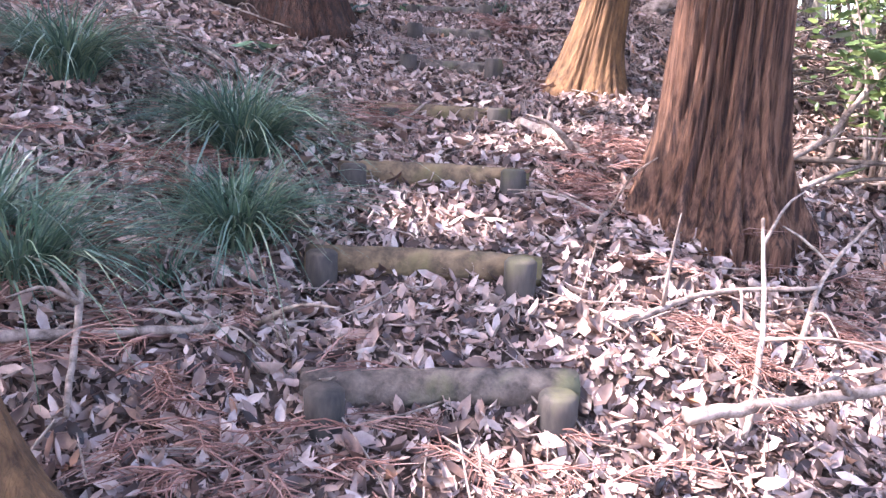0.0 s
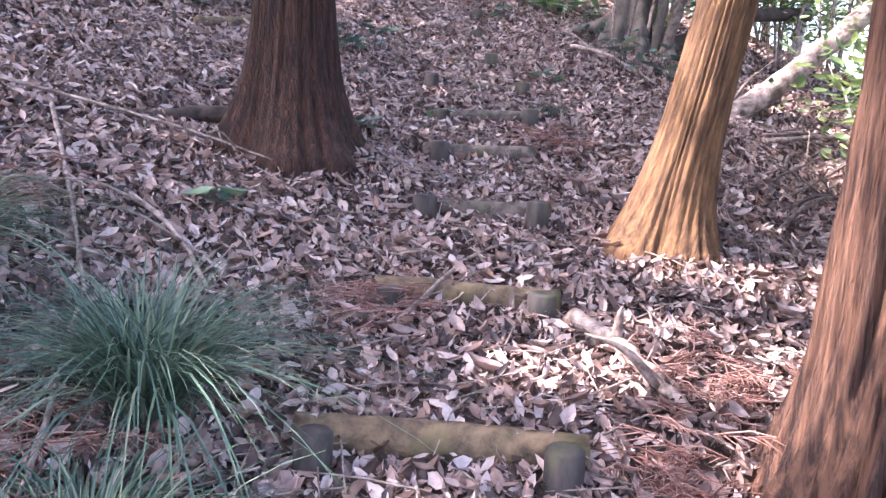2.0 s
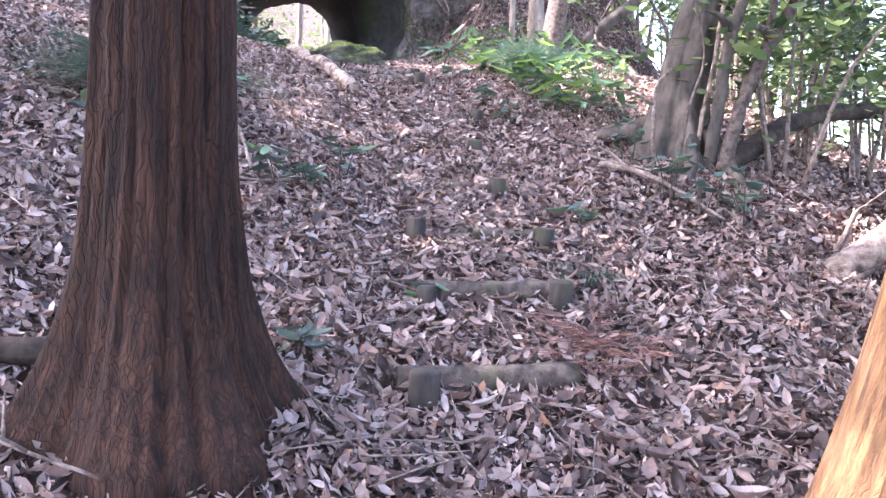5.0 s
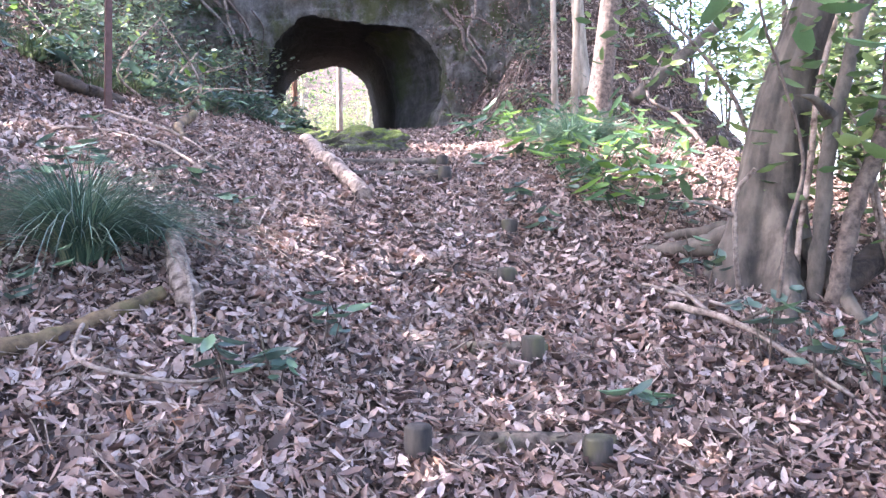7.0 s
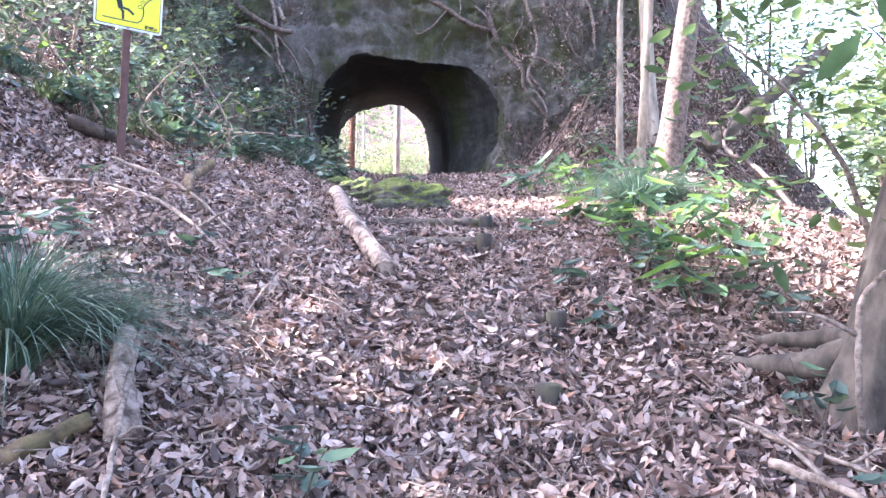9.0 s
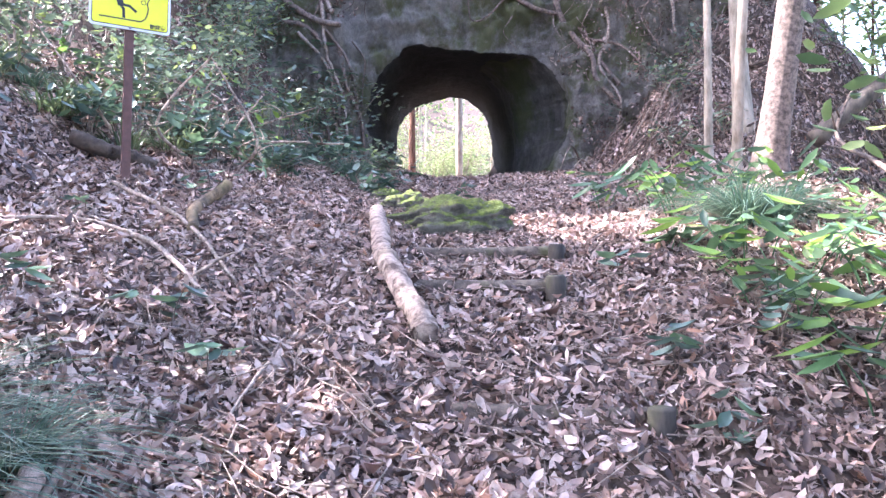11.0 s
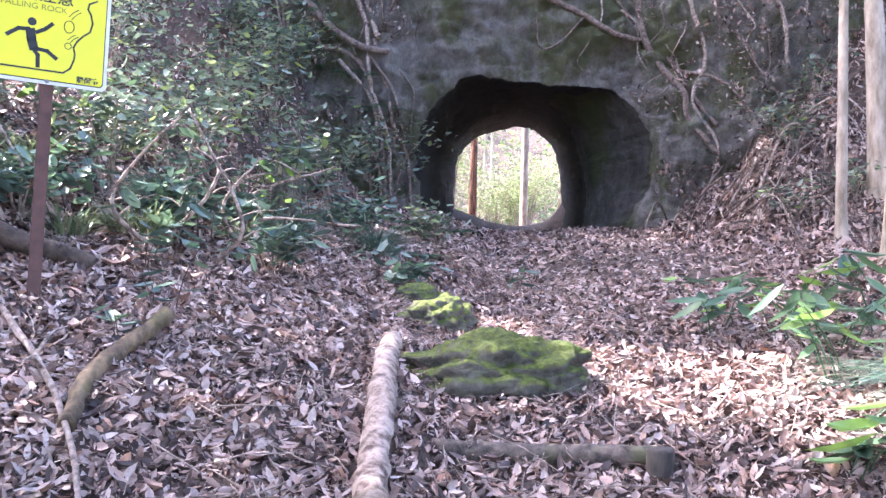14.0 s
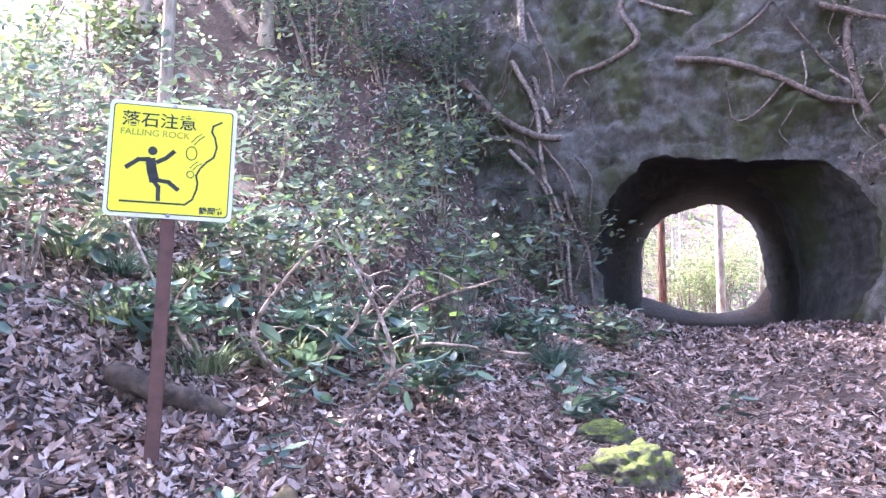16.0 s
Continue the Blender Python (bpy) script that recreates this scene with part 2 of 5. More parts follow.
def tube(points, radii, segs=8, wobble=0.0, seed=0, cap=True):
    """Verts and quads of a tube along points."""
    rs = np.random.RandomState(seed)
    P, radii = [Vector(p) for p in points], list(radii)
    if cap:
        P, radii = [P[0] + (P[0] - P[1]) * 1e-4, *P, P[-1] + (P[-1] - P[-2]) * 1e-4], [radii[0] * 0.02, *radii, radii[-1] * 0.02]
    vs, fs = [], []
    side = None
    for i, p in enumerate(P):
        d = (P[min(i + 1, len(P) - 1)] - P[max(i - 1, 0)]).normalized()
        if side is None:
            side = d.orthogonal().normalized()
        side = (side - d * side.dot(d)).normalized()
        up = d.cross(side)
        for k in range(segs):
            a = 2 * math.pi * k / segs
            r = radii[i] * (1 + wobble * (rs.rand() - 0.5))
            vs.append(p + side * (r * math.cos(a)) + up * (r * math.sin(a)))
    for i in range(len(P) - 1):
        for k in range(segs):
            a, b = i * segs + k, i * segs + (k + 1) % segs
            fs.append((a, b, b + segs, a + segs))
    return [tuple(v) for v in vs], fs


def smooth_line(points, n, jitter=0.0, seed=0):
    """n points on a smooth line through points (Catmull-Rom)."""
    rs = np.random.RandomState(seed)
    P = np.array(points, float)
    P = np.vstack([2 * P[0] - P[1], P, 2 * P[-1] - P[-2]])
    out = []
    for u in np.linspace(0, len(P) - 3 - 1e-6, n):
        i = int(u)
        t = u - i
        a, b, c, d = P[i:i + 4]
        q = 0.5 * (2 * b + (c - a) * t + (2 * a - 5 * b + 4 * c - d) * t * t + (3 * b - a - 3 * c + d) * t ** 3)
        out.append(q + rs.uniform(-jitter, jitter, 3))
    return out


LEAF_V = np.array([(0, 0, 0), (0.33, 0, -0.04), (0.7, 0, -0.03), (1, 0, 0.05), (0.3, 0.5, 0.1), (0.68, 0.42, 0.1), (0.3, -0.5, 0.1), (0.68, -0.42, 0.1)])
LEAF_F = np.array([(0, 1, 4), (1, 5, 4), (1, 2, 5), (2, 3, 5), (0, 6, 1), (1, 6, 7), (1, 7, 2), (2, 7, 3)])


SMALL_V = np.array([(0, 0, 0), (0.5, 0, -0.04), (1, 0, 0.05), (0.45, 0.5, 0.1), (0.45, -0.5, 0.1)])
SMALL_F = np.array([(0, 1, 3), (1, 2, 3), (0, 4, 1), (1, 4, 2)])


def leaves_np(pos, length, width, yaw, pitch, roll, curl, shape=(LEAF_V, LEAF_F)):
    """Many folded leaves at once: arrays of one value each."""
    n = len(pos)
    v = np.repeat(shape[0][None], n, 0).copy()
    v[:, :, 2] *= curl[:, None]
    v[:, :, 2] += (curl * 0.25)[:, None] * (v[:, :, 0] - 0.5) ** 2 * 2
    v[:, :, 0] = (v[:, :, 0] - 0.5) * length[:, None]
    v[:, :, 1] *= width[:, None]
    v[:, :, 2] *= width[:, None] * 1.6
    cy, sy, cp, sp, cr, sr = np.cos(yaw), np.sin(yaw), np.cos(pitch), np.sin(pitch), np.cos(roll), np.sin(roll)
    x, y, z = v[:, :, 0], v[:, :, 1], v[:, :, 2]
    y, z = y * cr[:, None] - z * sr[:, None], y * sr[:, None] + z * cr[:, None]
    x, z = x * cp[:, None] - z * sp[:, None], x * sp[:, None] + z * cp[:, None]
    x, y = x * cy[:, None] - y * sy[:, None], x * sy[:, None] + y * cy[:, None]
    v = np.stack([x, y, z], 2) + pos[:, None, :]
    f = (shape[1][None] + len(shape[0]) * np.arange(n)[:, None, None]).reshape(-1, 3)
    return v.reshape(-1, 3), f


# ---- the lie of the land ----
# trail: y, x, z
TRAIL = np.array([(-6, .9, -1.9), (-3, .85, -.75), (0, .7, .34), (1.8, .47, .82), (2.9, .36, 1.16), (4.2, .22, 1.53), (5.0, .16, 1.74), (5.9, .05, 2.02), (7.0, -.35, 2.44),
                  (8.1, -.85, 2.83), (8.7, -1.07, 3.03), (9.9, -1.55, 3.3), (11.5, -2.1, 3.53), (13.5, -2.9, 3.85), (15.5, -3.75, 4.13), (18, -4.9, 4.2), (22, -6.7, 4.25), (40, -14, 4.4)])
MOUTH, AXIS, ACROSS = np.array((-3.95, 15.5)), np.array((-0.38, 0.925)), np.array((0.925, 0.38))
FLOOR = 4.13
# steps: the log's left and right end (x, y), its top, and how far each stake stands above it
STEPS = [((0.22, 1.78), (0.72, 1.86), 0.88), ((0.10, 2.29), (0.64, 2.30), 1.045), ((0.06, 2.87), (0.60, 2.92), 1.215), ((0.06, 3.63), (0.52, 3.66), 1.385), ((0.04, 4.22), (0.46, 4.30), 1.585),
         ((-0.03, 4.84), (0.36, 5.0), 1.775), ((-0.12, 5.48), (0.34, 5.62), 1.94), ((-0.26, 6.05), (0.28, 6.10), 2.10), ((-0.45, 6.62), (0.02, 6.70), 2.29), ((-0.66, 7.22), (-0.18, 7.36), 2.53),
         ((-0.80, 7.76), (-0.24, 7.93), 2.75), ((-1.36, 8.62), (-0.80, 8.85), 3.10), ((-1.62, 9.33), (-0.98, 9.60), 3.24)]


def smooth01(a, b, x):
    t = np.clip((x - a) / (b - a), 0, 1)
    return t * t * (3 - 2 * t)


STEP_Y, STEP_Z = [-6.0, 0.0], [-1.9, 0.28]
for a, b, top in STEPS:
    y = (a[1] + b[1]) / 2
    STEP_Y += [y - 0.07, y + 0.05]
    buried = y > 5.9 and y < 8.3
    STEP_Z += [top - (0.06 if buried else 0.09 if y > 3.4 else 0.105), top - (0.008 if buried else 0.02)]
SLANT_Y, SLANT_X, SLANT = (list(v) for v in zip(*[((a[1] + b[1]) / 2, (a[0] + b[0]) / 2, (b[1] - a[1]) / (b[0] - a[0])) for a, b, top in STEPS]))
STEP_Y += [9.9, 11.5]
STEP_Z += [3.3, 3.53]


def lumps(x, y):
    return (0.03 * np.sin(2.3 * x + 1.1 * y) * np.sin(1.7 * y - 0.6 * x) + 0.014 * np.sin(6.1 * x + 2 * np.sin(3 * y)) * np.sin(5.3 * y + 1.3 * x) + 0.006 * np.sin(14 * x + 3 * y) * np.sin(12.5 * y - 4 * x))


def ground(x, y):
    x, y = np.asarray(x, float), np.asarray(y, float)
    xt, z = np.interp(y, TRAIL[:, 0], TRAIL[:, 1]), np.interp(y, TRAIL[:, 0], TRAIL[:, 2])
    d = x - xt
    near = (1 - smooth01(0.52, 0.82, np.abs(d))) * (y < 10.5) * (y > 0)
    z = z * (1 - near) + np.interp(y - np.interp(y, SLANT_Y, SLANT) * np.clip(x - np.interp(y, SLANT_Y, SLANT_X), -0.5, 0.5), STEP_Y, STEP_Z) * near
    left, right = np.maximum(-d - 0.35, 0), np.maximum(d - 0.45, 0)
    z = z + 0.28 * np.minimum(left, 3) + 0.08 * np.clip(left - 3, 0, 40)
    up = smooth01(8.0, 11.5, y)
    z = z + (-0.13 * (1 - up) + 0.03 * up) * np.minimum(right, 2.2) - 0.33 * np.clip(right - 2.2, 0, 12)
    # the bank on the left, and the hill that the tunnel goes through
    z = z + (0.36 * np.clip(left - 2.3, 0, 4.5) - 0.4 * np.clip(left - 6.6, 0, 9)) * smooth01(6.5, 9.5, y)
    w = np.exp(-((x + 0.5) ** 2 + (y - 4.28) ** 2) / 0.2)
    z = z * (1 - w) + (1.71 + 0.22 * (y - 4.3)) * w
    a = (x - MOUTH[0]) * AXIS[0] + (y - MOUTH[1]) * AXIS[1]
    c = (x - MOUTH[0]) * ACROSS[0] + (y - MOUTH[1]) * ACROSS[1]
    end = 1 - smooth01(4.3, 8.0, a)
    z = z + 0.5 * np.clip(a - 21, 0, 26) * (1 - smooth01(9, 22, np.abs(c)))
    z = z + 4.0 * smooth01(-2.2, 1.6, a) * smooth01(1.5, 3.6, -c) * end
    z = z + 4.4 * smooth01(-3.6, 1.6, a) * smooth01(1.65, 4.3, c) * (1 - smooth01(4.6, 7.5, c)) * end
    # the bank of earth across the tunnel's far end, heaped against its wall
    z = z + 0.3 * np.exp(-((a - 5.5) / 0.55) ** 2) * (np.abs(c) < 3) + 0.75 * np.exp(-((a - 5.3) / 0.6) ** 2 - ((c - 1.3) / 0.3) ** 2)
    rough = smooth01(-3.5, -0.5, a) * end * smooth01(1.5, 2.6, np.abs(c))
    z = z + rough * (0.2 * np.sin(3.1 * x + 1.3 * y) * np.sin(2.7 * y - x) + 0.05 * np.sin(11 * x + 5 * y) * np.sin(9 * y - 4 * x) + 0.1 * np.sin(7.3 * x - 2 * y) * np.sin(6.1 * y + 2.2 * x))
    calm = 1 - 0.6 * near
    return z + lumps(x, y) * calm


def gz(x, y):
    return float(ground(x, y))


def spread(lo, hi, fine_lo, fine_hi, step, grow=1.25):
    v = list(np.arange(fine_lo, fine_hi + step / 2, step))
    s, p = step, fine_hi
    while p < hi:
        s *= grow
        p += s
        v.append(min(p, hi))
    s, p = step, fine_lo
    while p > lo:
        s *= grow
        p -= s
        v.insert(0, max(p, lo))
    return np.array(v)


gx, gy = spread(-500, 500, -6.0, 3.2, 0.06), spread(-500, 900, -0.5, 17.0, 0.06)
X, Y = np.meshgrid(gx, gy)
Z = ground(X, Y)
nx, ny = len(gx), len(gy)
idx = np.arange(nx * ny).reshape(ny, nx)
quads = np.stack([idx[:-1, :-1], idx[:-1, 1:], idx[1:, 1:], idx[1:, :-1]], 2).reshape(-1, 4)
tagged(new("ground", mesh_np("ground", np.stack([X, Y, Z], 2).reshape(-1, 3), quads, SOIL, True)), "brown forest soil slope under dry leaves", "ground", kind="structure")

# ---- rock face with the tunnel bored through it ----


def local(a, c, z):
    p = MOUTH + AXIS * a + ACROSS * c
    return (p[0], p[1], FLOOR + z)


def outline(points, n):
    """n points at even steps along a smooth line through points."""
    p = np.array(smooth_line([(x, z, 0) for x, z in points], 400))[:, :2]
    u = np.concatenate([[0], np.cumsum(np.linalg.norm(np.diff(p, axis=0), axis=1))])
    q = np.linspace(0, u[-1], n)
    return np.stack([np.interp(q, u, p[:, 0]), np.interp(q, u, p[:, 1])], 1)


# the tunnel's outline, left foot to right foot: at its mouth, a little way in, and at its far end
LIP = [(-0.85, -0.35), (-0.97, 0.2), (-1.05, 0.7), (-1.02, 1.28), (-0.72, 1.64), (-0.42, 1.84), (0.3, 1.73), (0.8, 1.7), (1.2, 1.64), (1.52, 1.4), (1.7, 0.95), (1.58, 0.45), (1.4, 0.05), (1.35, -0.35)]
BORE = [(-0.95, -0.35), (-1.02, 0.4), (-1.0, 1.15), (-0.78, 1.52), (-0.4, 1.78), (0.05, 1.84), (0.5, 1.76), (0.85, 1.45), (1.0, 0.95), (1.03, 0.4), (1.0, -0.35)]
FAR = [(-0.93, -0.35), (-0.95, 0.4), (-0.96, 1.1), (-0.82, 1.7), (-0.45, 2.0), (0.02, 2.15), (0.5, 2.08), (0.88, 1.72), (1.03, 1.1), (1.07, 0.4), (1.05, -0.35)]
OUTER = [(-4.3, -0.35), (-4.2, 1.6), (-3.6, 3.8), (-2.0, 5.2), (0, 5.6), (2.0, 5.2), (3.6, 3.8), (4.2, 1.6), (4.3, -0.35)]
FACE = []


def build_rock():
    n = 230
    rows = []
    lip, bore, far, outer = (outline(p, n) for p in (LIP, BORE, FAR, OUTER))
    # bore, from the far end to the mouth
    for a in np.linspace(5.7, 0.0, 26):
        t, flare = float(smooth01(1.0, 5.7, a)), float(smooth01(1.15, 0.0, a)) ** 1.3
        line = (bore * (1 - t) + far * t) * (1 - flare) + lip * flare
        rows.append([(a, c, z) for c, z in line])
    # the face, ring by ring outwards, leaning back as it rises
    for s in np.linspace(0.015, 1.0, 110):
        row = []
        for (c, z), (c2, z2) in zip(lip, outer):
            cc, zz = c + (c2 - c) * s, z + (z2 - z) * s
            side = max(0, cc - 1.4)
            a = -0.12 * math.sin(min(s * 9, 1.0) * math.pi / 2) + 0.1 * max(zz, 0) * s - 0.35 * min(side, 1.6) + 0.25 * max(0, -cc - 2.2)
            row.append((a, cc, zz))
        rows.append(row)
    # over the top and back
    for i, s in enumerate(np.linspace(0.1, 1.0, 12)):
        last = rows[25 + 110]
        rows.append([(a + 6.2 * s, c * (1 - 0.25 * s), z + 0.5 * math.sin(s * math.pi) - 0.6 * s) for a, c, z in last])
    vs = []
    for j, row in enumerate(rows):
        for k, (a, c, z) in enumerate(row):
            p = Vector(local(a, c, z))
            amp = 0.05 if j < 24 else 0.17 if j > 29 else 0.09
            q = Vector((p.x * 0.9, p.y * 0.9, p.z * 1.3))
            dn = noise.fractal(q * 1.1, 0.9, 2.1, 6) * amp + noise.fractal(q * 5, 0.7, 2.1, 6) * amp * 0.45 - 0.5 * amp * max(0.0, noise.noise(q * 2.2 + Vector((9, 0, 0))))
            if j > 27:
                dn += 0.03 * noise.fractal(q * 11, 0.6, 2.1, 3) - 0.05 * max(0.0, 0.25 - abs(noise.noise(Vector((q.x * 1.2, q.y * 1.2, q.z * 3.5))))) - 0.07 * max(0.0, 0.12 - abs(noise.noise(q * 1.7 + Vector((4, 4, 0))))) * 4
            out = Vector((-AXIS[0], -AXIS[1], 0.2)) if j >= 26 else (Vector(local(a, 0, 0.9)) - p).normalized()
            vs.append(p + out * dn)
            if j > 27 and j < 135:
                FACE.append((c, z, *vs[-1]))
    m = len(rows)
    fs = [(j * n + k, j * n + k + 1, (j + 1) * n + k + 1, (j + 1) * n + k) for j in range(m - 1) for k in range(n - 1)]
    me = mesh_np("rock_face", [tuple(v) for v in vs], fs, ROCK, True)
    me.materials.append(SHADEROCK)
    me.materials.append(HALFSHADEROCK)
    # painted shade: darkest copy lines the bore, the half-dark one the right flare
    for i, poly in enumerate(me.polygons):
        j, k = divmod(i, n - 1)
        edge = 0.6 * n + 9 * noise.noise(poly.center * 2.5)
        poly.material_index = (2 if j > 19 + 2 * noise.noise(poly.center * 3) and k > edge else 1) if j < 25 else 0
    return me


tagged(new("wall_rock_tunnel", build_rock()), "grey mossy rock face with a dark hand-cut tunnel bored through", "rock face", kind="structure")

# ---- trees ----
# places kept sunlit by leaving leaves out of the crowns: x, y, radius
SUNNY = [(1.02, 2.1, 0.2), (0.95, 1.75, 0.06), (0.7, 1.5, 0.14), (0.3, 2.55, 0.06), (0.85, 3.25, 0.3), (1.25, 3.2, 0.35), (0.95, 4.0, 0.12), (1.25, 4.05, 0.2), (1.55, 4.1, 0.2), (-0.3, 10.1, 0.35), (-0.95, 10.3, 0.35), (-1.45, 10.4, 0.2), (-5.7, 10.3, 1.1), (-6.5, 9.5, 1.0), (-4.85, 9.7, 0.4), (-7.2, 11.2, 1.0), (-4.7, 10.9, 0.4), (-4.3, 11.6, 0.22), (-2.2, 10.8, 0.16), (1.6, 9.5, 1.0), (2.5, 12, 1.5), (2.5, 3.8, 0.5), (2.9, 5.2, 0.7), (2.2, 6.4, 0.35)]


def in_sun(P):
    """Which of the points P lie on the way from the sun to a sunny place."""
    hit = np.zeros(len(P), bool)
    s = np.array(SUN)
    for x, y, r in SUNNY:
        q = P - np.array((x, y, gz(x, y) + 0.1))
        along = q @ s
        off = np.linalg.norm(q - along[:, None] * s, axis=1)
        hit |= (off < r + 0.12) & (along > 0)
    return hit


def crown_mesh(name, rs, base, height, radius, count, size, mat, clumps=26, low=0.0):
    """A crown of clumped leaves with gaps, also cleared for SUNNY, in world metres round base."""
    centres = np.stack([rs.normal(0, 0.5, clumps) * radius, rs.normal(0, 0.5, clumps) * radius, height + low + rs.rand(clumps) * radius * 0.8], 1)
    pick = rs.randint(0, clumps, count)
    P = centres[pick] + rs.normal(0, 0.2, (count, 3)) * radius * np.array((1, 1, 0.55))
    P = P + np.array(base)
    P = P[~in_sun(P)]
    n = len(P)
    L = size * rs.uniform(0.7, 1.3, n)
    v, f = leaves_np(P - np.array(base), L, L * rs.uniform(0.4, 0.6, n), rs.rand(n) * 6.28, rs.uniform(-0.6, 0.6, n), rs.uniform(-0.8, 0.8, n), rs.uniform(0.5, 2, n), (SMALL_V, SMALL_F))
    return mesh_np(name, v, f, mat)


def trunk_mesh(name, line, radii, mat, seed=0, segs=44, rings=90, ridge=0.03, ridge_freq=9.0, flare=0.0, flare_h=0.5, lobes=5, lobe_depth=0.35, sunk=0.35, strips=0, strip_depth=0.03):
    """A trunk along a line, with bark ridges and a buttressed foot."""
    pts = smooth_line([(line[0][0], line[0][1], line[0][2] - sunk)] + list(line), rings)
    rr = np.interp(np.linspace(0, 1, rings), np.linspace(0, 1, len(radii)), radii)
    z0 = line[0][2]
    vs = []
    ph = seed * 1.7
    for i, p in enumerate(pts):
        h = max(p[2] - z0, -0.3)
        fl = math.exp(-max(h, -0.02) / flare_h * 2.2) if flare else 0
        for k in range(segs):
            a = 2 * math.pi * k / segs
            ca, sa = math.cos(a), math.sin(a)
            lobe = 1 + lobe_depth * (math.sin(lobes * a + ph + 0.6 * math.sin(a * 2)) * 0.6 + 0.4 * math.sin((lobes + 2) * a + 2 * ph))
            r = rr[i] + flare * fl * lobe
            q = Vector((ca * ridge_freq * 0.5, sa * ridge_freq * 0.5, h * 0.7 + ph))
            r += ridge * noise.fractal(q, 0.8, 2.2, 4) * (1 + 0.6 * fl)
            if strips:
                w = strips * a + 2.2 * noise.noise(Vector((ca * 2, sa * 2, h * 1.1))) + 1.2 * noise.noise(Vector((ca * 5, sa * 5, h * 2.5)))
                r += strip_depth * (abs(math.sin(w)) ** 0.35 - 0.75) * (0.7 + 0.6 * noise.noise(Vector((ca * 4, sa * 4, h * 3))))
            r += rr[i] * 0.06 * math.sin(2 * a + ph + h)
            vs.append((p[0] + ca * r, p[1] + sa * r, p[2]))
    fs = [(i * segs + k, i * segs + (k + 1) % segs, (i + 1) * segs + (k + 1) % segs, (i + 1) * segs + k) for i in range(rings - 1) for k in range(segs)]
    return mesh_np(name, vs, fs, mat, True)


def limb_mesh(name, start, rs, height, count, reach, mat, r0=0.05):
    vs, fs = [], []
    for i in range(count):
        a, h = rs.rand() * 6.28, height * rs.uniform(0.62, 0.95)
        L = reach * rs.uniform(0.5, 1)
        s = Vector(start) + Vector((0, 0, h))
        d = Vector((math.cos(a), math.sin(a), rs.uniform(0.2, 0.7)))
        pts = smooth_line([s, s + d * L * 0.5, s + d * L + Vector((0, 0, -0.1 * L))], 7)
        v, f = tube(pts, np.linspace(r0, 0.008, 7), 6)
        fs += [tuple(j + len(vs) for j in q) for q in f]
        vs += v
    return mesh_np(name, vs, fs, mat, True)


def tree(seed, at, lean, height, radii, mat, label, leafed=1.0, limbs=8, crown_r=2.4, leaf=0.2, bend=0.0, group="", z=None, crown=CANOPY, line=None, **kw):
    rs = np.random.RandomState(seed)
    x, y = at
    base = (x, y, gz(x, y) if z is None else z)
    t = thing("tree", base, 0, 1, label, "tree", group)
    top = Vector((lean[0] * height, lean[1] * height, height))
    mid = top * 0.45 + Vector((bend, 0, 0))
    t_line = line or [(0, 0, 0), tuple(top * 0.12), tuple(mid), tuple(top)]
    child("trunk", trunk_mesh("trunk", t_line, radii, mat, seed, **kw), t)
    if limbs:
        for i in range(limbs):
            child("limb", limb_mesh("limb", (top.x * 0.8, top.y * 0.8, 0), rs, height, 1, crown_r * 0.9, mat, max(0.02, radii[-1] * 0.8)), t)
    if leafed:
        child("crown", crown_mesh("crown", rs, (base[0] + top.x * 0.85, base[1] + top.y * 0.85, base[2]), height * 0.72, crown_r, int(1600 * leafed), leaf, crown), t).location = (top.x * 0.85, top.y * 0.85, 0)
    return t


tree(1, (1.27, 2.84), (0.015, 0.02), 9, (0.15, 0.145, 0.13, 0.09), CEDAR, "reddish-brown cedar trunk with stringy peeling bark beside the steps", ridge=0.03, ridge_freq=14, strips=11, strip_depth=0.05, flare=0.15, flare_h=0.5, lobes=5, segs=270, rings=170, lobe_depth=0.3, limbs=6, crown_r=2.6)
tree(2, (0.93, 4.17), (0.178, 0.03), 8, (0.11, 0.105, 0.09, 0.06), GOLDBARK, "ochre tree with flaking bark, mossy foot, leaning over the path", ridge=0.012, ridge_freq=22, strips=17, strip_depth=0.003, flare=0.1, flare_h=0.42, lobes=3, lobe_depth=0.4, limbs=6, segs=130, rings=130)
tree(3, (-0.55, 4.36), (0.0, 0.01), 9, (0.16, 0.15, 0.135, 0.09), BROWNBARK, "thick brown tree with ridged bark and a spreading foot", ridge=0.014, ridge_freq=18, strips=31, strip_depth=0.009, flare=0.16, flare_h=0.5, lobes=4, limbs=6, crown_r=2.8, segs=190, rings=140)
tree(4, (-0.27, 1.12), (-0.04, 0.0), 8, (0.11, 0.1, 0.09, 0.06), GOLDBARK, "olive-brown tree foot beside the lowest step", ridge=0.015, ridge_freq=14, flare=0.14, flare_h=0.5, lobes=3, limbs=5)
tree(5, (0.98, 7.46), (0.22, 0.05), 7, (0.145, 0.14, 0.13, 0.115, 0.1, 0.09, 0.085, 0.075, 0.06), GREYBARK, "smooth grey tree on spreading roots with climbing vines", line=[(0, 0, 0), (0.03, 0, 0.35), (0.1, 0.02, 0.8), (0.24, 0.04, 1.25), (0.42, 0.08, 1.9), (0.75, 0.15, 3.2), (1.2, 0.25, 5), (1.6, 0.35, 7)], ridge=0.01, ridge_freq=5, flare=0.12, flare_h=0.42, lobes=5, lobe_depth=0.75, limbs=6, segs=90, rings=110)
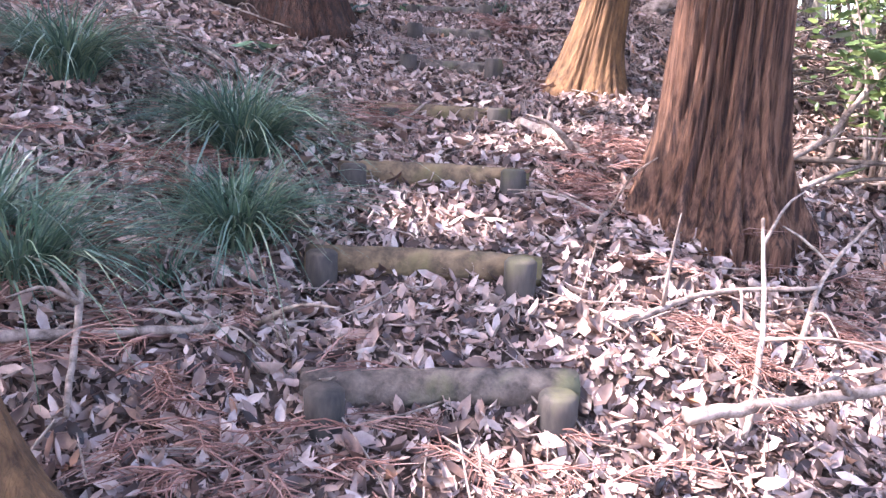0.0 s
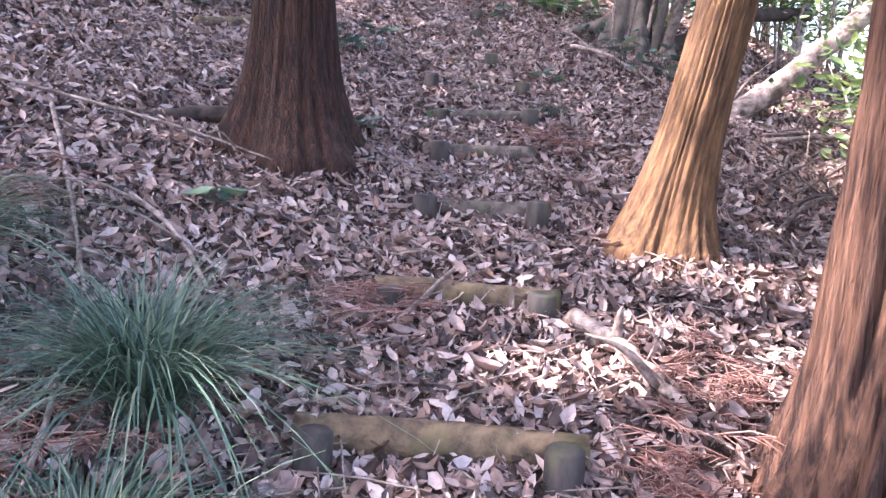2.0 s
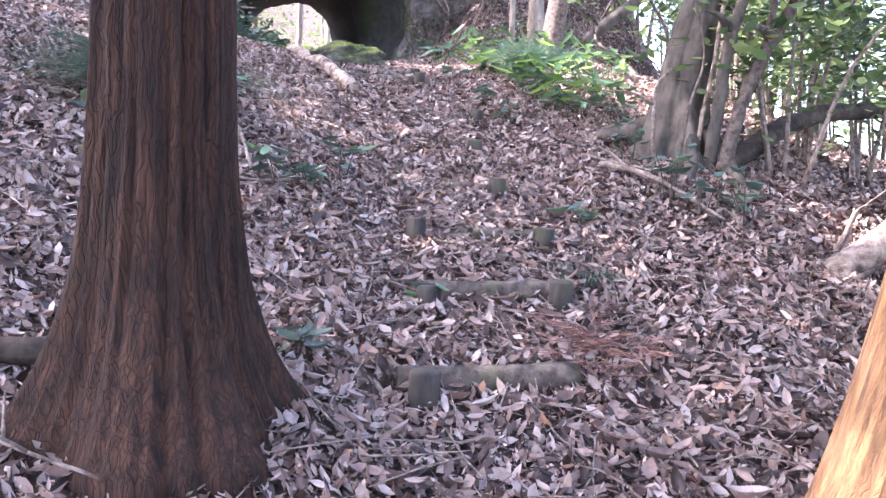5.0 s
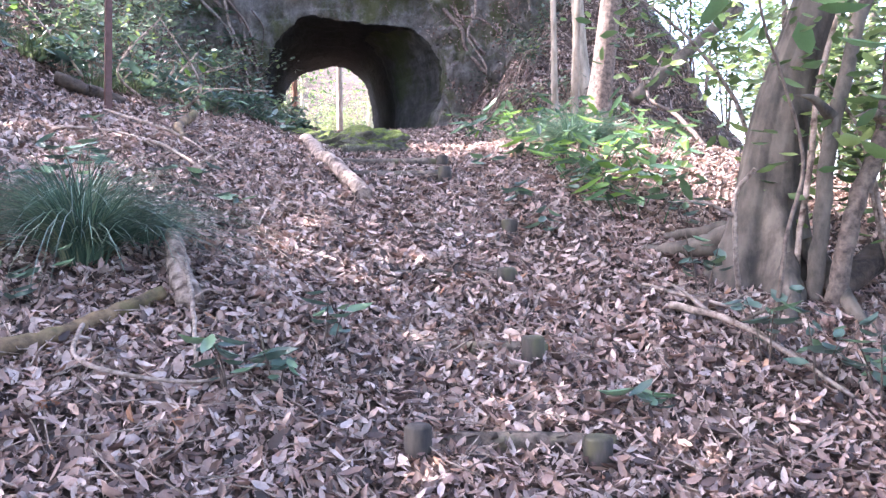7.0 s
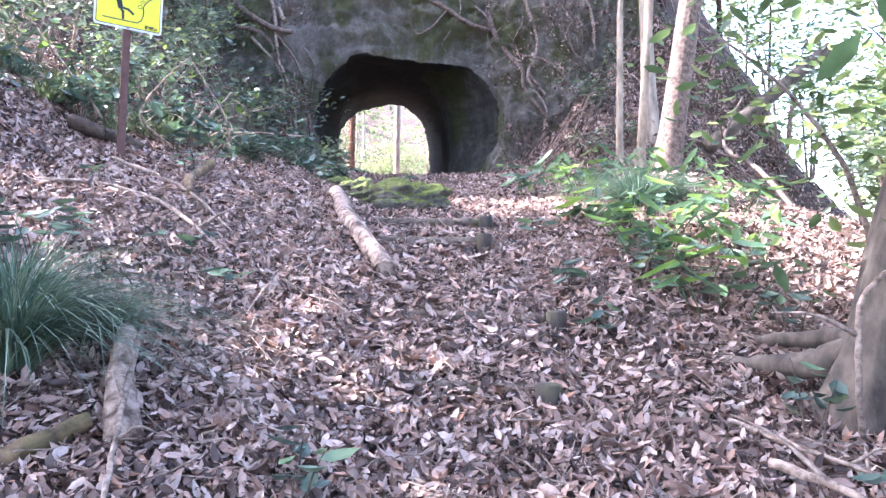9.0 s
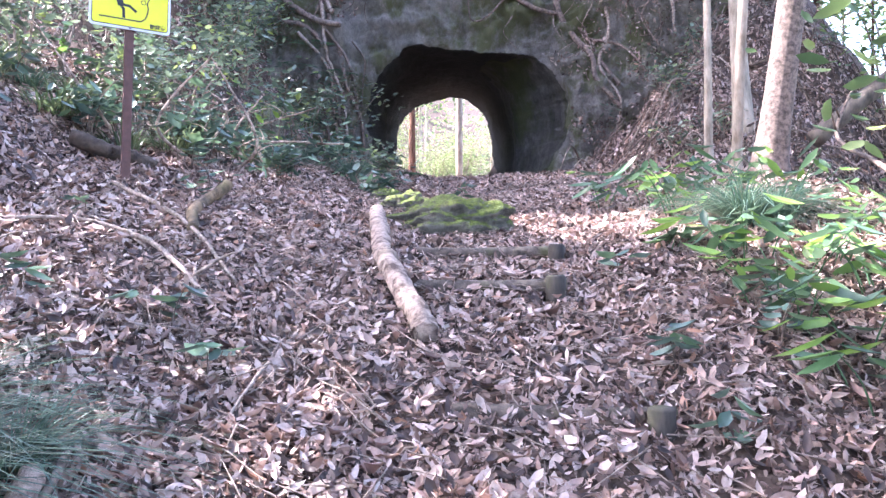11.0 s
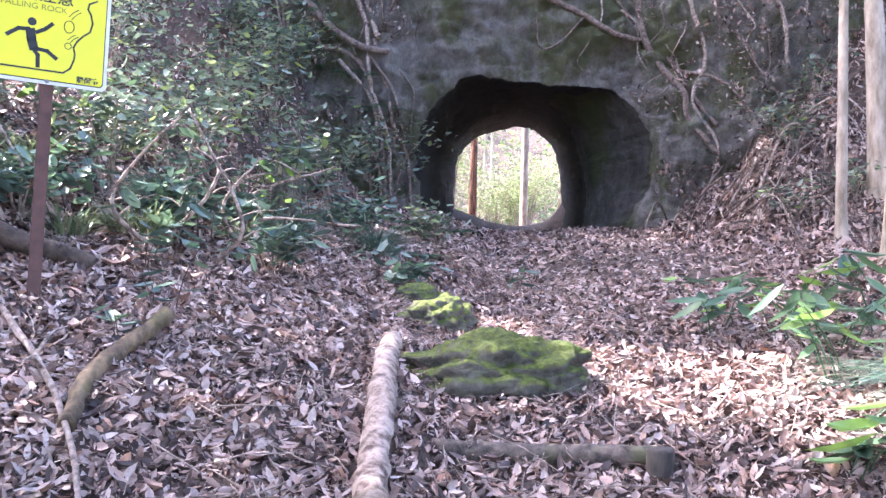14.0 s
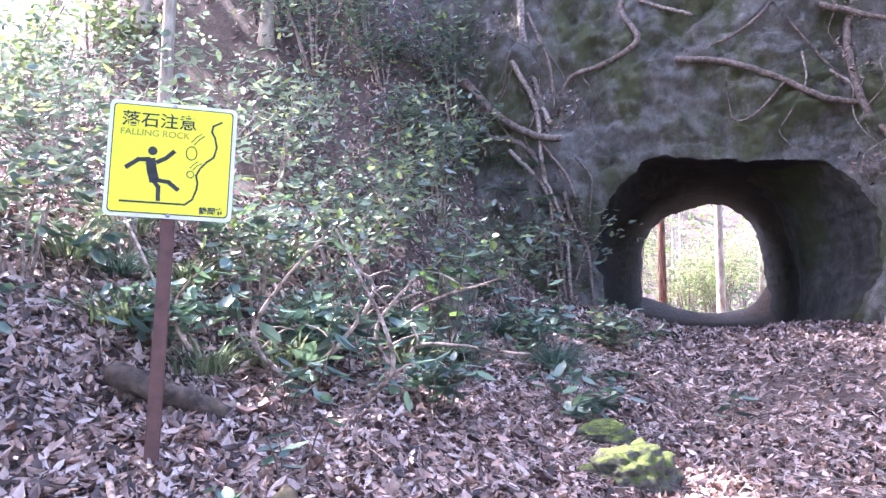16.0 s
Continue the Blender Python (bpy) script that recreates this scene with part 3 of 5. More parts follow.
tree(6, (0.12, 12.6), (0.13, 0.02), 8, (0.15, 0.14, 0.11, 0.06), ROOTBARK, "grey-brown leaning tree on the bank by the tunnel", ridge=0.008, ridge_freq=8, flare=0.06, flare_h=0.3, limbs=6)
tree(7, (-0.14, 12.95), (0.04, 0.0), 7, (0.055, 0.05, 0.04, 0.025), PALEBARK, "slim pale tree on the bank by the tunnel", ridge=0.006, ridge_freq=6, flare=0.03, flare_h=0.2, limbs=5, segs=20)
tree(8, (-0.42, 13.9), (-0.01, 0.0), 6, (0.045, 0.04, 0.035, 0.02), PALEBARK, "thin pale sapling on the bank by the tunnel", ridge=0.004, flare=0.02, flare_h=0.2, limbs=5, segs=16)
# trees added out of view beside the path, so that their crowns shade it
for i, (x, y) in enumerate([(-4.5, -1.5), (-4.2, 2.2), (-6.0, 4.2), (-3.4, 6.4), (-7.0, 7.6), (-9.5, 3.0), (-7.5, 0.0), (-1.5, -2.5), (2.6, -1.0), (-7.9, 3.5), (-7.6, 5.7), (-6.3, 2.3), (-5.2, 6.2)]):
    tree(20 + i, (x, y), (0.02 * math.sin(i * 2.1), 0.02 * math.cos(i * 1.3)), 8.5, (0.14, 0.13, 0.1, 0.05), BROWNBARK, "unseen brown tree added to shade the path with its dense crown", 1.6, 5, 2.8, 0.2, group="woodland trees", ridge=0.012, ridge_freq=14, flare=0.06, flare_h=0.4, segs=28, rings=50)

# slim trees added up the bank; their unseen crowns shade the ground before the tunnel
for i, (x, y) in enumerate([(-9.4, 10.2), (-9.9, 12.5), (-9.0, 8.2), (-11.2, 11.2), (-8.3, 13.2), (-7.8, 11.6)]):
    tree(40 + i, (x, y), (0.015 * math.sin(i * 1.7), 0.01), 9.5, (0.08, 0.075, 0.06, 0.03), PALEBARK, "slim pale-barked tree added up the bank, its dense crown for shade", 1.5, 5, 2.4, 0.22, group="slim bank trees", ridge=0.006, ridge_freq=10, flare=0.03, flare_h=0.3, segs=20, rings=40)

# tall trees added on the hill as a sun block for the bank beside the tunnel
for i, (x, y) in enumerate([(-9.2, 14.6), (-8.4, 15.8), (-10.2, 15.6)]):
    tree(50 + i, (x, y), (0.01, 0.0), 12, (0.15, 0.14, 0.11, 0.05), BROWNBARK, "tall tree added on the hill to shade the bank by the tunnel", 2.6, 6, 3.0, 0.26, group="hill trees", ridge=0.012, ridge_freq=14, flare=0.06, flare_h=0.4, segs=28, rings=50)

# ---- roots, vines and sticks ----


def stick(points, r0, r1, mat, label, category="branch", name="branch", group="", seed=0, lift=True, twigs=0, segs=8, wobble=0.14, n=None):
    """A branch on the ground (z is counted from the ground), with side twigs as parts."""
    rs = np.random.RandomState(seed + 99)
    P = [(p[0], p[1], (gz(p[0], p[1]) if lift else 0) + p[2]) for p in points]
    n = n or 6 * len(P)
    pts = smooth_line(P, n, min(r0 * 0.22, 0.006), seed)
    base = Vector(pts[0])
    t = thing(name, tuple(base), 0, 1, label, category, group)
    rel = [Vector(p) - base for p in pts]
    v, f = tube(rel, np.linspace(r0, r1, n), segs, wobble, seed)
    child("stem", mesh_np("stem", v, f, mat, True), t)
    for i in range(twigs):
        k = rs.randint(n // 4, n - 1)
        d = Vector((rs.uniform(-1, 1), rs.uniform(-1, 1), rs.uniform(0.0, 0.5))).normalized() * rs.uniform(0.1, 0.35)
        q = smooth_line([rel[k], rel[k] + d * 0.5 + Vector((0, 0, 0.03)), rel[k] + d], 6)
        v, f = tube(q, np.linspace(r1 * 1.2, 0.002, 6), 5)
        child("twig", mesh_np("twig", v, f, mat, True), t)
    return t


stick([(-2.28, 10.05, 0.04), (-2.02, 9.55, 0.05), (-1.72, 9.0, 0.05), (-1.5, 8.62, 0.05), (-1.22, 8.3, 0.035), (-1.12, 8.15, 0.03)], 0.05, 0.05, PALEWOOD, "pale rotting log lying beside the steps", "log", "fallen_log", seed=3, segs=14, wobble=0.3)
stick([(-2.84, 9.22, 0.1), (-2.8, 8.98, 0.05), (-2.68, 8.72, 0.03), (-2.5, 8.5, 0.03)], 0.034, 0.028, STEPLOG, "short brown dead branch near the sign", "log", "fallen_log", seed=4, segs=12)
stick([(-4.06, 9.24, 0.1), (-3.9, 9.36, 0.09), (-3.78, 9.45, 0.06), (-3.66, 9.55, 0.02)], 0.058, 0.04, DARKWOOD, "dark decaying log behind the sign post", "log", "fallen_log", seed=5, segs=14)
stick([(-1.62, 5.72, 0.03), (-1.5, 6.0, 0.03), (-1.35, 6.36, 0.05)], 0.036, 0.028, STEPLOG, "mossy dead branch lying by a sedge tuft", "log", "fallen_log", seed=6, segs=12)
stick([(-1.55, 6.76, 0.12), (-1.44, 6.6, 0.1), (-1.36, 6.5, 0.07), (-1.24, 6.36, 0.03)], 0.03, 0.055, PALEWOOD, "pale broken stump end", "log", "fallen_log", seed=7, segs=12)
for i, (pts, r) in enumerate([
        ([(-3.2, 7.9, 0.02), (-2.98, 8.19, 0.04), (-2.72, 8.25, 0.04), (-2.5, 8.2, 0.02)], 0.012),
        ([(-2.78, 8.27, 0.03), (-2.5, 8.22, 0.05), (-2.2, 8.1, 0.04), (-1.92, 7.95, 0.02)], 0.016),
        ([(-3.0, 7.9, 0.02), (-2.85, 7.5, 0.03), (-2.6, 7.2, 0.02)], 0.008),
        ([(-1.6, 8.0, 0.02), (-1.5, 7.6, 0.04), (-1.42, 7.3, 0.02)], 0.008),
        ([(-3.4, 8.9, 0.04), (-2.6, 8.55, 0.05), (-1.95, 8.15, 0.03)], 0.014),
        ([(-1.6, 6.9, 0.05), (-1.2, 6.3, 0.12), (-0.95, 5.9, 0.05)], 0.012),
        ([(-1.5, 6.1, 0.03), (-1.25, 5.75, 0.1), (-0.9, 5.9, 0.05), (-0.8, 6.3, 0.03)], 0.009),
        ([(-0.6, 3.0, 0.10), (-0.38, 2.45, 0.06), (-0.25, 2.0, 0.05)], 0.008),
        ([(-0.45, 1.95, 0.12), (-0.33, 1.75, 0.1), (-0.2, 1.45, 0.04)], 0.012),
        ([(-0.5, 1.5, 0.05), (-0.15, 1.75, 0.05), (0.1, 1.95, 0.03)], 0.014),
        ([(-1.3, 3.9, 0.06), (-0.9, 3.4, 0.04), (-0.6, 3.0, 0.04)], 0.009),
        ([(-1.5, 3.85, 0.12), (-0.9, 4.0, 0.12), (-0.45, 4.05, 0.05)], 0.007),
        ([(-0.9, 3.6, 0.02), (-0.6, 3.45, 0.05), (-0.3, 3.15, 0.02)], 0.011),
        ([(0.12, 3.4, 0.03), (0.3, 3.85, 0.04), (0.55, 4.05, 0.03)], 0.007),
        ([(0.62, 3.55, 0.03), (0.78, 3.3, 0.04), (0.9, 3.05, 0.03)], 0.03),
        ([(0.9, 2.1, 0.02), (1.15, 2.25, 0.05), (1.45, 2.3, 0.12)], 0.011),
        ([(1.0, 1.75, 0.1), (1.35, 1.85, 0.12), (1.8, 1.95, 0.18)], 0.018),
        ([(1.15, 1.8, 0.02), (1.22, 2.0, 0.14), (1.25, 2.2, 0.3)], 0.009),
        ([(1.3, 2.0, 0.03), (1.5, 2.4, 0.1), (1.7, 2.6, 0.2)], 0.009),
        ([(0.95, 2.8, 0.02), (0.88, 2.55, 0.05), (0.8, 2.35, 0.02)], 0.009),
        ([(0.55, 6.9, 0.08), (0.8, 6.75, 0.1), (1.1, 6.45, 0.05)], 0.016),
        ([(0.45, 7.2, 0.03), (0.8, 7.0, 0.04), (1.2, 6.9, 0.02)], 0.01)]):
    stick(pts, r, r * 0.5, TWIG, "dry fallen stick lying on the leaves", group="fallen sticks", seed=30 + i, twigs=2)
# roots of the grey tree
for i, (pts, r) in enumerate([([(1.0, 7.44, 0.3), (0.8, 7.5, 0.14), (0.62, 7.6, 0.06), (0.4, 7.75, -0.03)], 0.075), ([(1.05, 7.35, 0.2), (1.04, 7.12, 0.07), (0.98, 6.85, -0.02)], 0.06), ([(1.16, 7.36, 0.2), (1.25, 7.1, 0.05), (1.35, 6.8, -0.02)], 0.05), ([(0.98, 7.6, 0.2), (0.8, 7.85, 0.1), (0.55, 8.0, 0.0)], 0.05)]):
    stick(pts, r, 0.022, GREYBARK, "exposed root of the smooth grey tree", "root", "tree_root", "exposed roots", 60 + i, segs=12)
stick([(1.1, 7.2, 0.0), (1.35, 7.35, 0.1), (1.62, 7.6, 0.26), (1.95, 7.85, 0.36), (2.4, 8.1, 0.5)], 0.07, 0.05, DARKWOOD, "dark fallen limb leaning at the grey tree's foot", "log", "fallen_limb", seed=64, segs=12)
# roots at the foot of the brown tree
stick([(-0.75, 4.45, 0.1), (-1.0, 4.35, 0.05), (-1.2, 4.2, -0.02)], 0.04, 0.022, DARKWOOD, "dark root of the thick brown tree", "root", "tree_root", "exposed roots", 66, segs=10)
# vines that climb the grey tree
for i, (pts, r, m) in enumerate([
        ([(1.08, 7.2, 0.0), (1.1, 7.26, 0.25), (1.16, 7.3, 0.6), (1.2, 7.33, 0.95), (1.33, 7.36, 1.4), (1.5, 7.42, 2.0)], 0.014, PALEWOOD),
        ([(1.14, 7.16, 0.0), (1.18, 7.2, 0.4), (1.24, 7.24, 0.8), (1.36, 7.3, 1.25), (1.55, 7.4, 2.0)], 0.036, GREYBARK),
        ([(1.2, 7.12, 0.0), (1.3, 7.2, 0.4), (1.45, 7.3, 0.75), (1.66, 7.4, 1.1), (1.95, 7.5, 1.5)], 0.04, DARKTWIG),
        ([(1.42, 7.28, 0.7), (1.46, 7.3, 1.0), (1.52, 7.32, 1.5), (1.6, 7.35, 2.1)], 0.022, DARKTWIG),
        ([(0.86, 7.25, 0.0), (0.84, 7.22, 0.25), (0.85, 7.25, 0.45), (0.93, 7.3, 0.55)], 0.012, TWIG)]):
    P = [(x, y, gz(pts[0][0], pts[0][1]) + z) for x, y, z in pts]
    stick(P, r, r * 0.75, m, "woody vine climbing the grey tree", "vine", "vine", "tree vines", 70 + i, False, segs=10, twigs=(0, 1, 3, 2, 1)[i])


FACE_NP = np.array(FACE)


def face_at(c, z, off=0.03):
    """The place on the rock face at that height, that far across from the tunnel's middle."""
    k = np.argmin((FACE_NP[:, 0] - c) ** 2 + (FACE_NP[:, 1] - z) ** 2)
    p = FACE_NP[k, 2:]
    return (p[0] - AXIS[0] * off, p[1] - AXIS[1] * off, p[2])


# roots and vines over the rock: across, height, on the face
for i, (pts, r) in enumerate([
        ([(-1.0, 4.6), (-0.7, 4.0), (-0.75, 3.5), (-0.6, 3.1), (-0.95, 2.9), (-1.35, 2.8), (-1.5, 2.45)], 0.035),
        ([(-0.75, 3.7), (-0.3, 3.55), (0.0, 3.4)], 0.025),
        ([(-0.2, 2.85), (0.3, 2.75), (0.8, 2.55), (1.2, 2.3), (1.6, 2.25), (1.9, 1.95), (2.1, 1.5), (2.3, 1.2)], 0.035),
        ([(0.35, 4.0), (0.8, 3.4), (1.2, 2.8), (1.5, 2.35)], 0.016),
        ([(0.45, 4.2), (0.9, 3.7), (1.4, 3.5)], 0.03),
        ([(1.5, 4.3), (1.6, 3.6), (1.5, 3.0), (1.55, 2.3), (1.75, 1.95), (1.95, 1.6), (2.0, 1.3), (2.3, 0.9)], 0.045),
        ([(0.85, 2.5), (0.55, 2.2), (0.35, 2.2), (0.3, 2.55)], 0.013),
        ([(-1.9, 4.3), (-1.85, 3.4), (-1.7, 2.7), (-1.55, 2.3)], 0.045),
        ([(-1.8, 3.6), (-1.55, 3.0), (-1.5, 2.5)], 0.022),
        ([(-2.3, 2.2), (-1.8, 2.0), (-1.5, 1.2), (-1.35, 0.2)], 0.035),
        ([(-2.0, 2.0), (-1.6, 1.5), (-1.5, 0.9), (-1.42, 0.2)], 0.025),
        ([(-1.75, 2.2), (-1.35, 1.6), (-1.2, 1.0), (-1.12, 0.5)], 0.02),
        ([(-2.6, 2.9), (-2.2, 2.5), (-1.8, 2.2), (-1.4, 2.05)], 0.05),
        ([(-1.95, 3.0), (-1.7, 2.5), (-1.62, 1.7), (-1.4, 1.1), (-1.3, 0.3)], 0.03),
        ([(-1.6, 2.3), (-1.42, 1.7), (-1.32, 1.2), (-1.16, 0.8), (-1.12, 0.2)], 0.028),
        ([(-1.85, 1.9), (-1.72, 1.3), (-1.6, 0.8), (-1.55, 0.3)], 0.026),
        ([(2.0, 2.6), (2.2, 2.0), (2.05, 1.5), (2.3, 1.0), (2.25, 0.5)], 0.024),
        ([(1.95, 1.9), (2.3, 1.75), (2.6, 1.4), (2.7, 0.9)], 0.022),
        ([(1.2, 3.3), (1.9, 3.0), (2.6, 2.9), (3.2, 2.4)], 0.03),
        ([(2.0, 3.6), (2.5, 3.2), (2.9, 2.5), (3.0, 1.8)], 0.028),
        ([(1.0, 3.9), (0.7, 3.3), (0.3, 3.0), (-0.1, 2.95)], 0.02)]):
    stick([face_at(*p) for p in pts], r * 1.05, r * 0.7, (ROOTBARK, TWIG, ROOTBARK)[i % 3], "woody root winding over the rock face", "vine", "vine", "rock face roots", 80 + i, False, segs=8, n=10 * len(pts))
rs = np.random.RandomState(5)
for i in range(120):
    c, z = rs.uniform(1.75, 5.0), rs.uniform(0.2, 2.6)
    p = local(0.6 - rs.uniform(0, 3.2), c, 0)
    x, y = p[0], p[1]
    a = rs.uniform(-2.2, 0.6)
    L = rs.uniform(0.25, 1.2)
    stick([(x, y, 0.02), (x + L * 0.5 * math.cos(a), y + L * 0.5 * math.sin(a), rs.uniform(0.1, 0.4)), (x + L * math.cos(a), y + L * math.sin(a), 0.05)], rs.uniform(0.008, 0.022), 0.004, (DARKTWIG, TWIG, DARKTWIG)[i % 3], "dry vine tangled on the bank", "vine", "vine", "bank vines", 120 + i, twigs=1, segs=6)

# thin creepers hanging down the rock, and leaves caught on its ledges
for i in range(34):
    c0, z0 = (rs.uniform(-2.9, -1.15), rs.uniform(1.2, 4.2)) if i % 2 else (rs.uniform(0.9, 3.2), rs.uniform(1.9, 4.2))
    pts = [(c0, z0)]
    for k in range(4):
        pts.append((pts[-1][0] + rs.uniform(-0.22, 0.22), pts[-1][1] - rs.uniform(0.1, 0.35)))
    stick([face_at(*p) for p in pts if p[1] > 0.1], rs.uniform(0.005, 0.013), 0.004, (TWIG, DARKTWIG)[i % 2], "thin creeper hanging on the rock face", "vine", "vine", "rock creepers", 700 + i, False, segs=6, n=22)
pick = [k for k in rs.randint(0, len(FACE), 14000) if (FACE[k][0] > 1.3 or FACE[k][0] < -1.2) and 0.1 < FACE[k][1] < 3.8 and noise.noise(Vector(FACE[k][2:]) * 1.6) > 0.12 - 0.5 * max(0, FACE[k][0] - 1.9)]
P = np.array([FACE[k][2:] for k in pick]) - np.array((AXIS[0], AXIS[1], 0)) * 0.03 + rs.normal(0, 0.04, (len(pick), 3))
n = len(P)
L = 0.06 * rs.uniform(0.6, 1.3, n)
v, f = leaves_np(P, L, L * 0.42, rs.rand(n) * 6.283, rs.normal(-0.5, 0.5, n), rs.normal(0, 0.5, n), rs.uniform(-1, 3, n))
tagged(new("ledge_leaves", mesh_np("ledge_leaves", v, f, LITTER)), "dry leaves caught on the ledges of the rock", "leaf litter", kind="stuff")

# ---- log steps ----
rs = np.random.RandomState(11)
for i, (a, b, top) in enumerate(STEPS):
    A, B = Vector((*a, 0)), Vector((*b, 0))
    mid = (A + B) / 2
    ang = math.degrees(math.atan2(B.y - A.y, B.x - A.x))
    half = (B - A).length / 2
    t = thing("log_step", (mid.x, mid.y, top), ang, 1, "weathered round log step pegged by two wooden stakes", "step", "log steps")
    r = 0.046 if i < 7 else 0.036
    pts = [Vector((x, 0.0, -r + 0.004 * math.sin(7 * x + i))) for x in np.linspace(-half - 0.06, half + 0.06, 15)]
    v, f = tube(pts, [r * (1 + 0.05 * math.sin(3 * k + i)) for k in range(15)], 18, 0.05, i)
    child("log", mesh_np("log", v, f, STEPLOG if 0 < i < 4 else OLDSTEP, True), t)
    for sx in (-1, 1):
        if i == 5 and sx == 1 or i in (8, 9, 10, 11, 12) and sx == -1:
            continue
        h = rs.uniform(-0.015, 0.02) + (0.025 if i > 6 else 0)
        x = sx * (half + 0.0)
        pts = [Vector((x, -r - 0.045, z)) for z in (-0.32, -0.1, -0.05, h - 0.008, h)]
        v, f = tube(pts, [0.042, 0.044, 0.044, 0.044, 0.036], 16, 0.06, i * 2 + sx + 1)
        child("stake", mesh_np("stake", v, f, STAKE, True), t)

# ---- stones ----


def boulder(at, size, rz, seed, label, sink=0.15):
    bm = bmesh.new()
    bmesh.ops.create_icosphere(bm, subdivisions=5, radius=1)
    for v in bm.verts:
        p = v.co.copy()
        flat = Vector((p.x, p.y, max(-0.6, p.z * (0.85 + 0.25 * p.x) if p.z > 0 else p.z)))
        d = 1 + 0.26 * noise.fractal(p * 1.3 + Vector((seed, 0, 0)), 1, 2, 4) + 0.16 * noise.fractal(p * 3.6 + Vector((seed, 3, 0)), 0.8, 2, 5) - 0.1 * abs(noise.noise(p * 2.2 + Vector((0, seed, 0))))
        v.co = Vector((flat.x * size[0], flat.y * size[1], flat.z * size[2])) * d
    ob = new("boulder", bm_mesh("boulder", bm, MOSSROCK, True))
    ob.matrix_world = pose(at[0], at[1], gz(at[0], at[1]) + size[2] * (sink + 0.06), 0, 0, rz)
    return tagged(ob, label, "stone", "mossy stones")


boulder((-1.77, 9.98), (0.41, 0.25, 0.19), 12, 1, "flat moss-covered boulder lying at the top of the steps")
boulder((-2.42, 10.75), (0.2, 0.16, 0.13), 20, 5, "small mossy stone behind the boulder")
boulder((-2.72, 11.05), (0.16, 0.12, 0.1), 50, 8, "small grey stone half buried in leaves")

# an old upright stone among the plants below the rock
bm = bmesh.new()
bmesh.ops.create_cube(bm, size=1, matrix=Matrix.Diagonal((0.24, 0.1, 0.62, 1)))
bmesh.ops.bevel(bm, geom=bm.edges[:], offset=0.025, segments=3, affect="EDGES")
bmesh.ops.subdivide_edges(bm, edges=bm.edges[:], cuts=2, use_grid_fill=True)
for v in bm.verts:
    v.co += Vector((1, 1, 1)) * 0.012 * noise.noise(v.co * 9)
slab = new("marker_stone", bm_mesh("marker_stone", bm, MOSSROCK, True))
slab.matrix_world = pose(-4.36, 11.92, gz(-4.36, 11.92) + 0.2, 0, 5, 38)
tagged(slab, "small grey-green upright marker stone among the bank plants", "stone")

# ---- falling-rock sign ----
YELLOW, WHITE, BLACK, POST = plain_mat("sign_yellow", (0.82, 0.80, 0.02), 0.4, 0, 0.08), plain_mat("sign_white", (0.75, 0.77, 0.8), 0.4, 0, 0.1), plain_mat("sign_black", (0.015, 0.017, 0.022), 0.45, 0, 0.1), plain_mat("rusty_brown_paint", (0.13, 0.055, 0.045), 0.6, 0, 0.45, 20)
sx, sy = -3.487, 9.097
sign = thing("warning_sign", (sx, sy, gz(sx, sy)), 54, 1, "yellow falling-rock warning sign on a brown steel post", "sign")
sign.matrix_world = pose(sx, sy, gz(sx, sy), 0, 1.9, 54)
SB = 4.558 - gz(sx, sy)


def panel(name, w, h, d, r, y, z, mat, label=""):
    bm = bmesh.new()
    vs = []
    for cx, cz, a0 in ((w / 2 - r, h / 2 - r, 0), (-w / 2 + r, h / 2 - r, 90), (-w / 2 + r, -h / 2 + r, 180), (w / 2 - r, -h / 2 + r, 270)):
        for k in range(7):
            a = radians(a0 + 15 * k)
            vs.append(bm.verts.new((cx + r * math.cos(a), y, z + cz + r * math.sin(a))))
    f = bm.faces.new(vs)
    g = bmesh.ops.extrude_face_region(bm, geom=[f])
    bmesh.ops.translate(bm, verts=[v for v in g["geom"] if isinstance(v, bmesh.types.BMVert)], vec=(0, d, 0))
    return child(name, bm_mesh(name, bm, mat), sign, label)


def bars(name, lines, width, y, mat):
    """Flat strokes on the sign's face, a polyline each; a little bead of width at every joint."""
    bm = bmesh.new()
    for line in lines:
        for (x0, z0), (x1, z1) in zip(line, line[1:]):
            d = Vector((x1 - x0, 0, z1 - z0))
            d.normalize()
            s = Vector((-d.z, 0, d.x)) * width / 2
            e = d * width * 0.35
            a, b = Vector((x0, y, z0)) - e, Vector((x1, y, z1)) + e
            q = [bm.verts.new(p) for p in (a - s, b - s, b + s, a + s)]
            q2 = [bm.verts.new(v.co + Vector((0, -0.0012, 0))) for v in q]
            bm.faces.new(q2)
            for k in range(4):
                bm.faces.new((q[k], q[(k + 1) % 4], q2[(k + 1) % 4], q2[k]))
    return child(name, bm_mesh(name, bm, mat), sign)


SW, SH = 0.465, 0.445
SZ = SB + SH / 2
bm = bmesh.new()
bmesh.ops.create_cube(bm, size=1, matrix=Matrix.Translation((0, 0.03, (SB + 0.35) / 2 - 0.15)) @ Matrix.Diagonal((0.052, 0.035, SB + 0.65, 1)))
bmesh.ops.bevel(bm, geom=bm.edges[:], offset=0.004, segments=2, affect="EDGES")
child("post", bm_mesh("post", bm, POST), sign, "rusty brown steel post")
panel("backing_plate", SW, SH, 0.006, 0.022, 0.0, SZ, WHITE, "white-edged plate")
panel("black_border", SW - 0.028, SH - 0.028, 0.003, 0.016, -0.002, SZ, BLACK)
panel("yellow_face", SW - 0.036, SH - 0.036, 0.003, 0.014, -0.004, SZ, YELLOW)
U = SW / 214.0
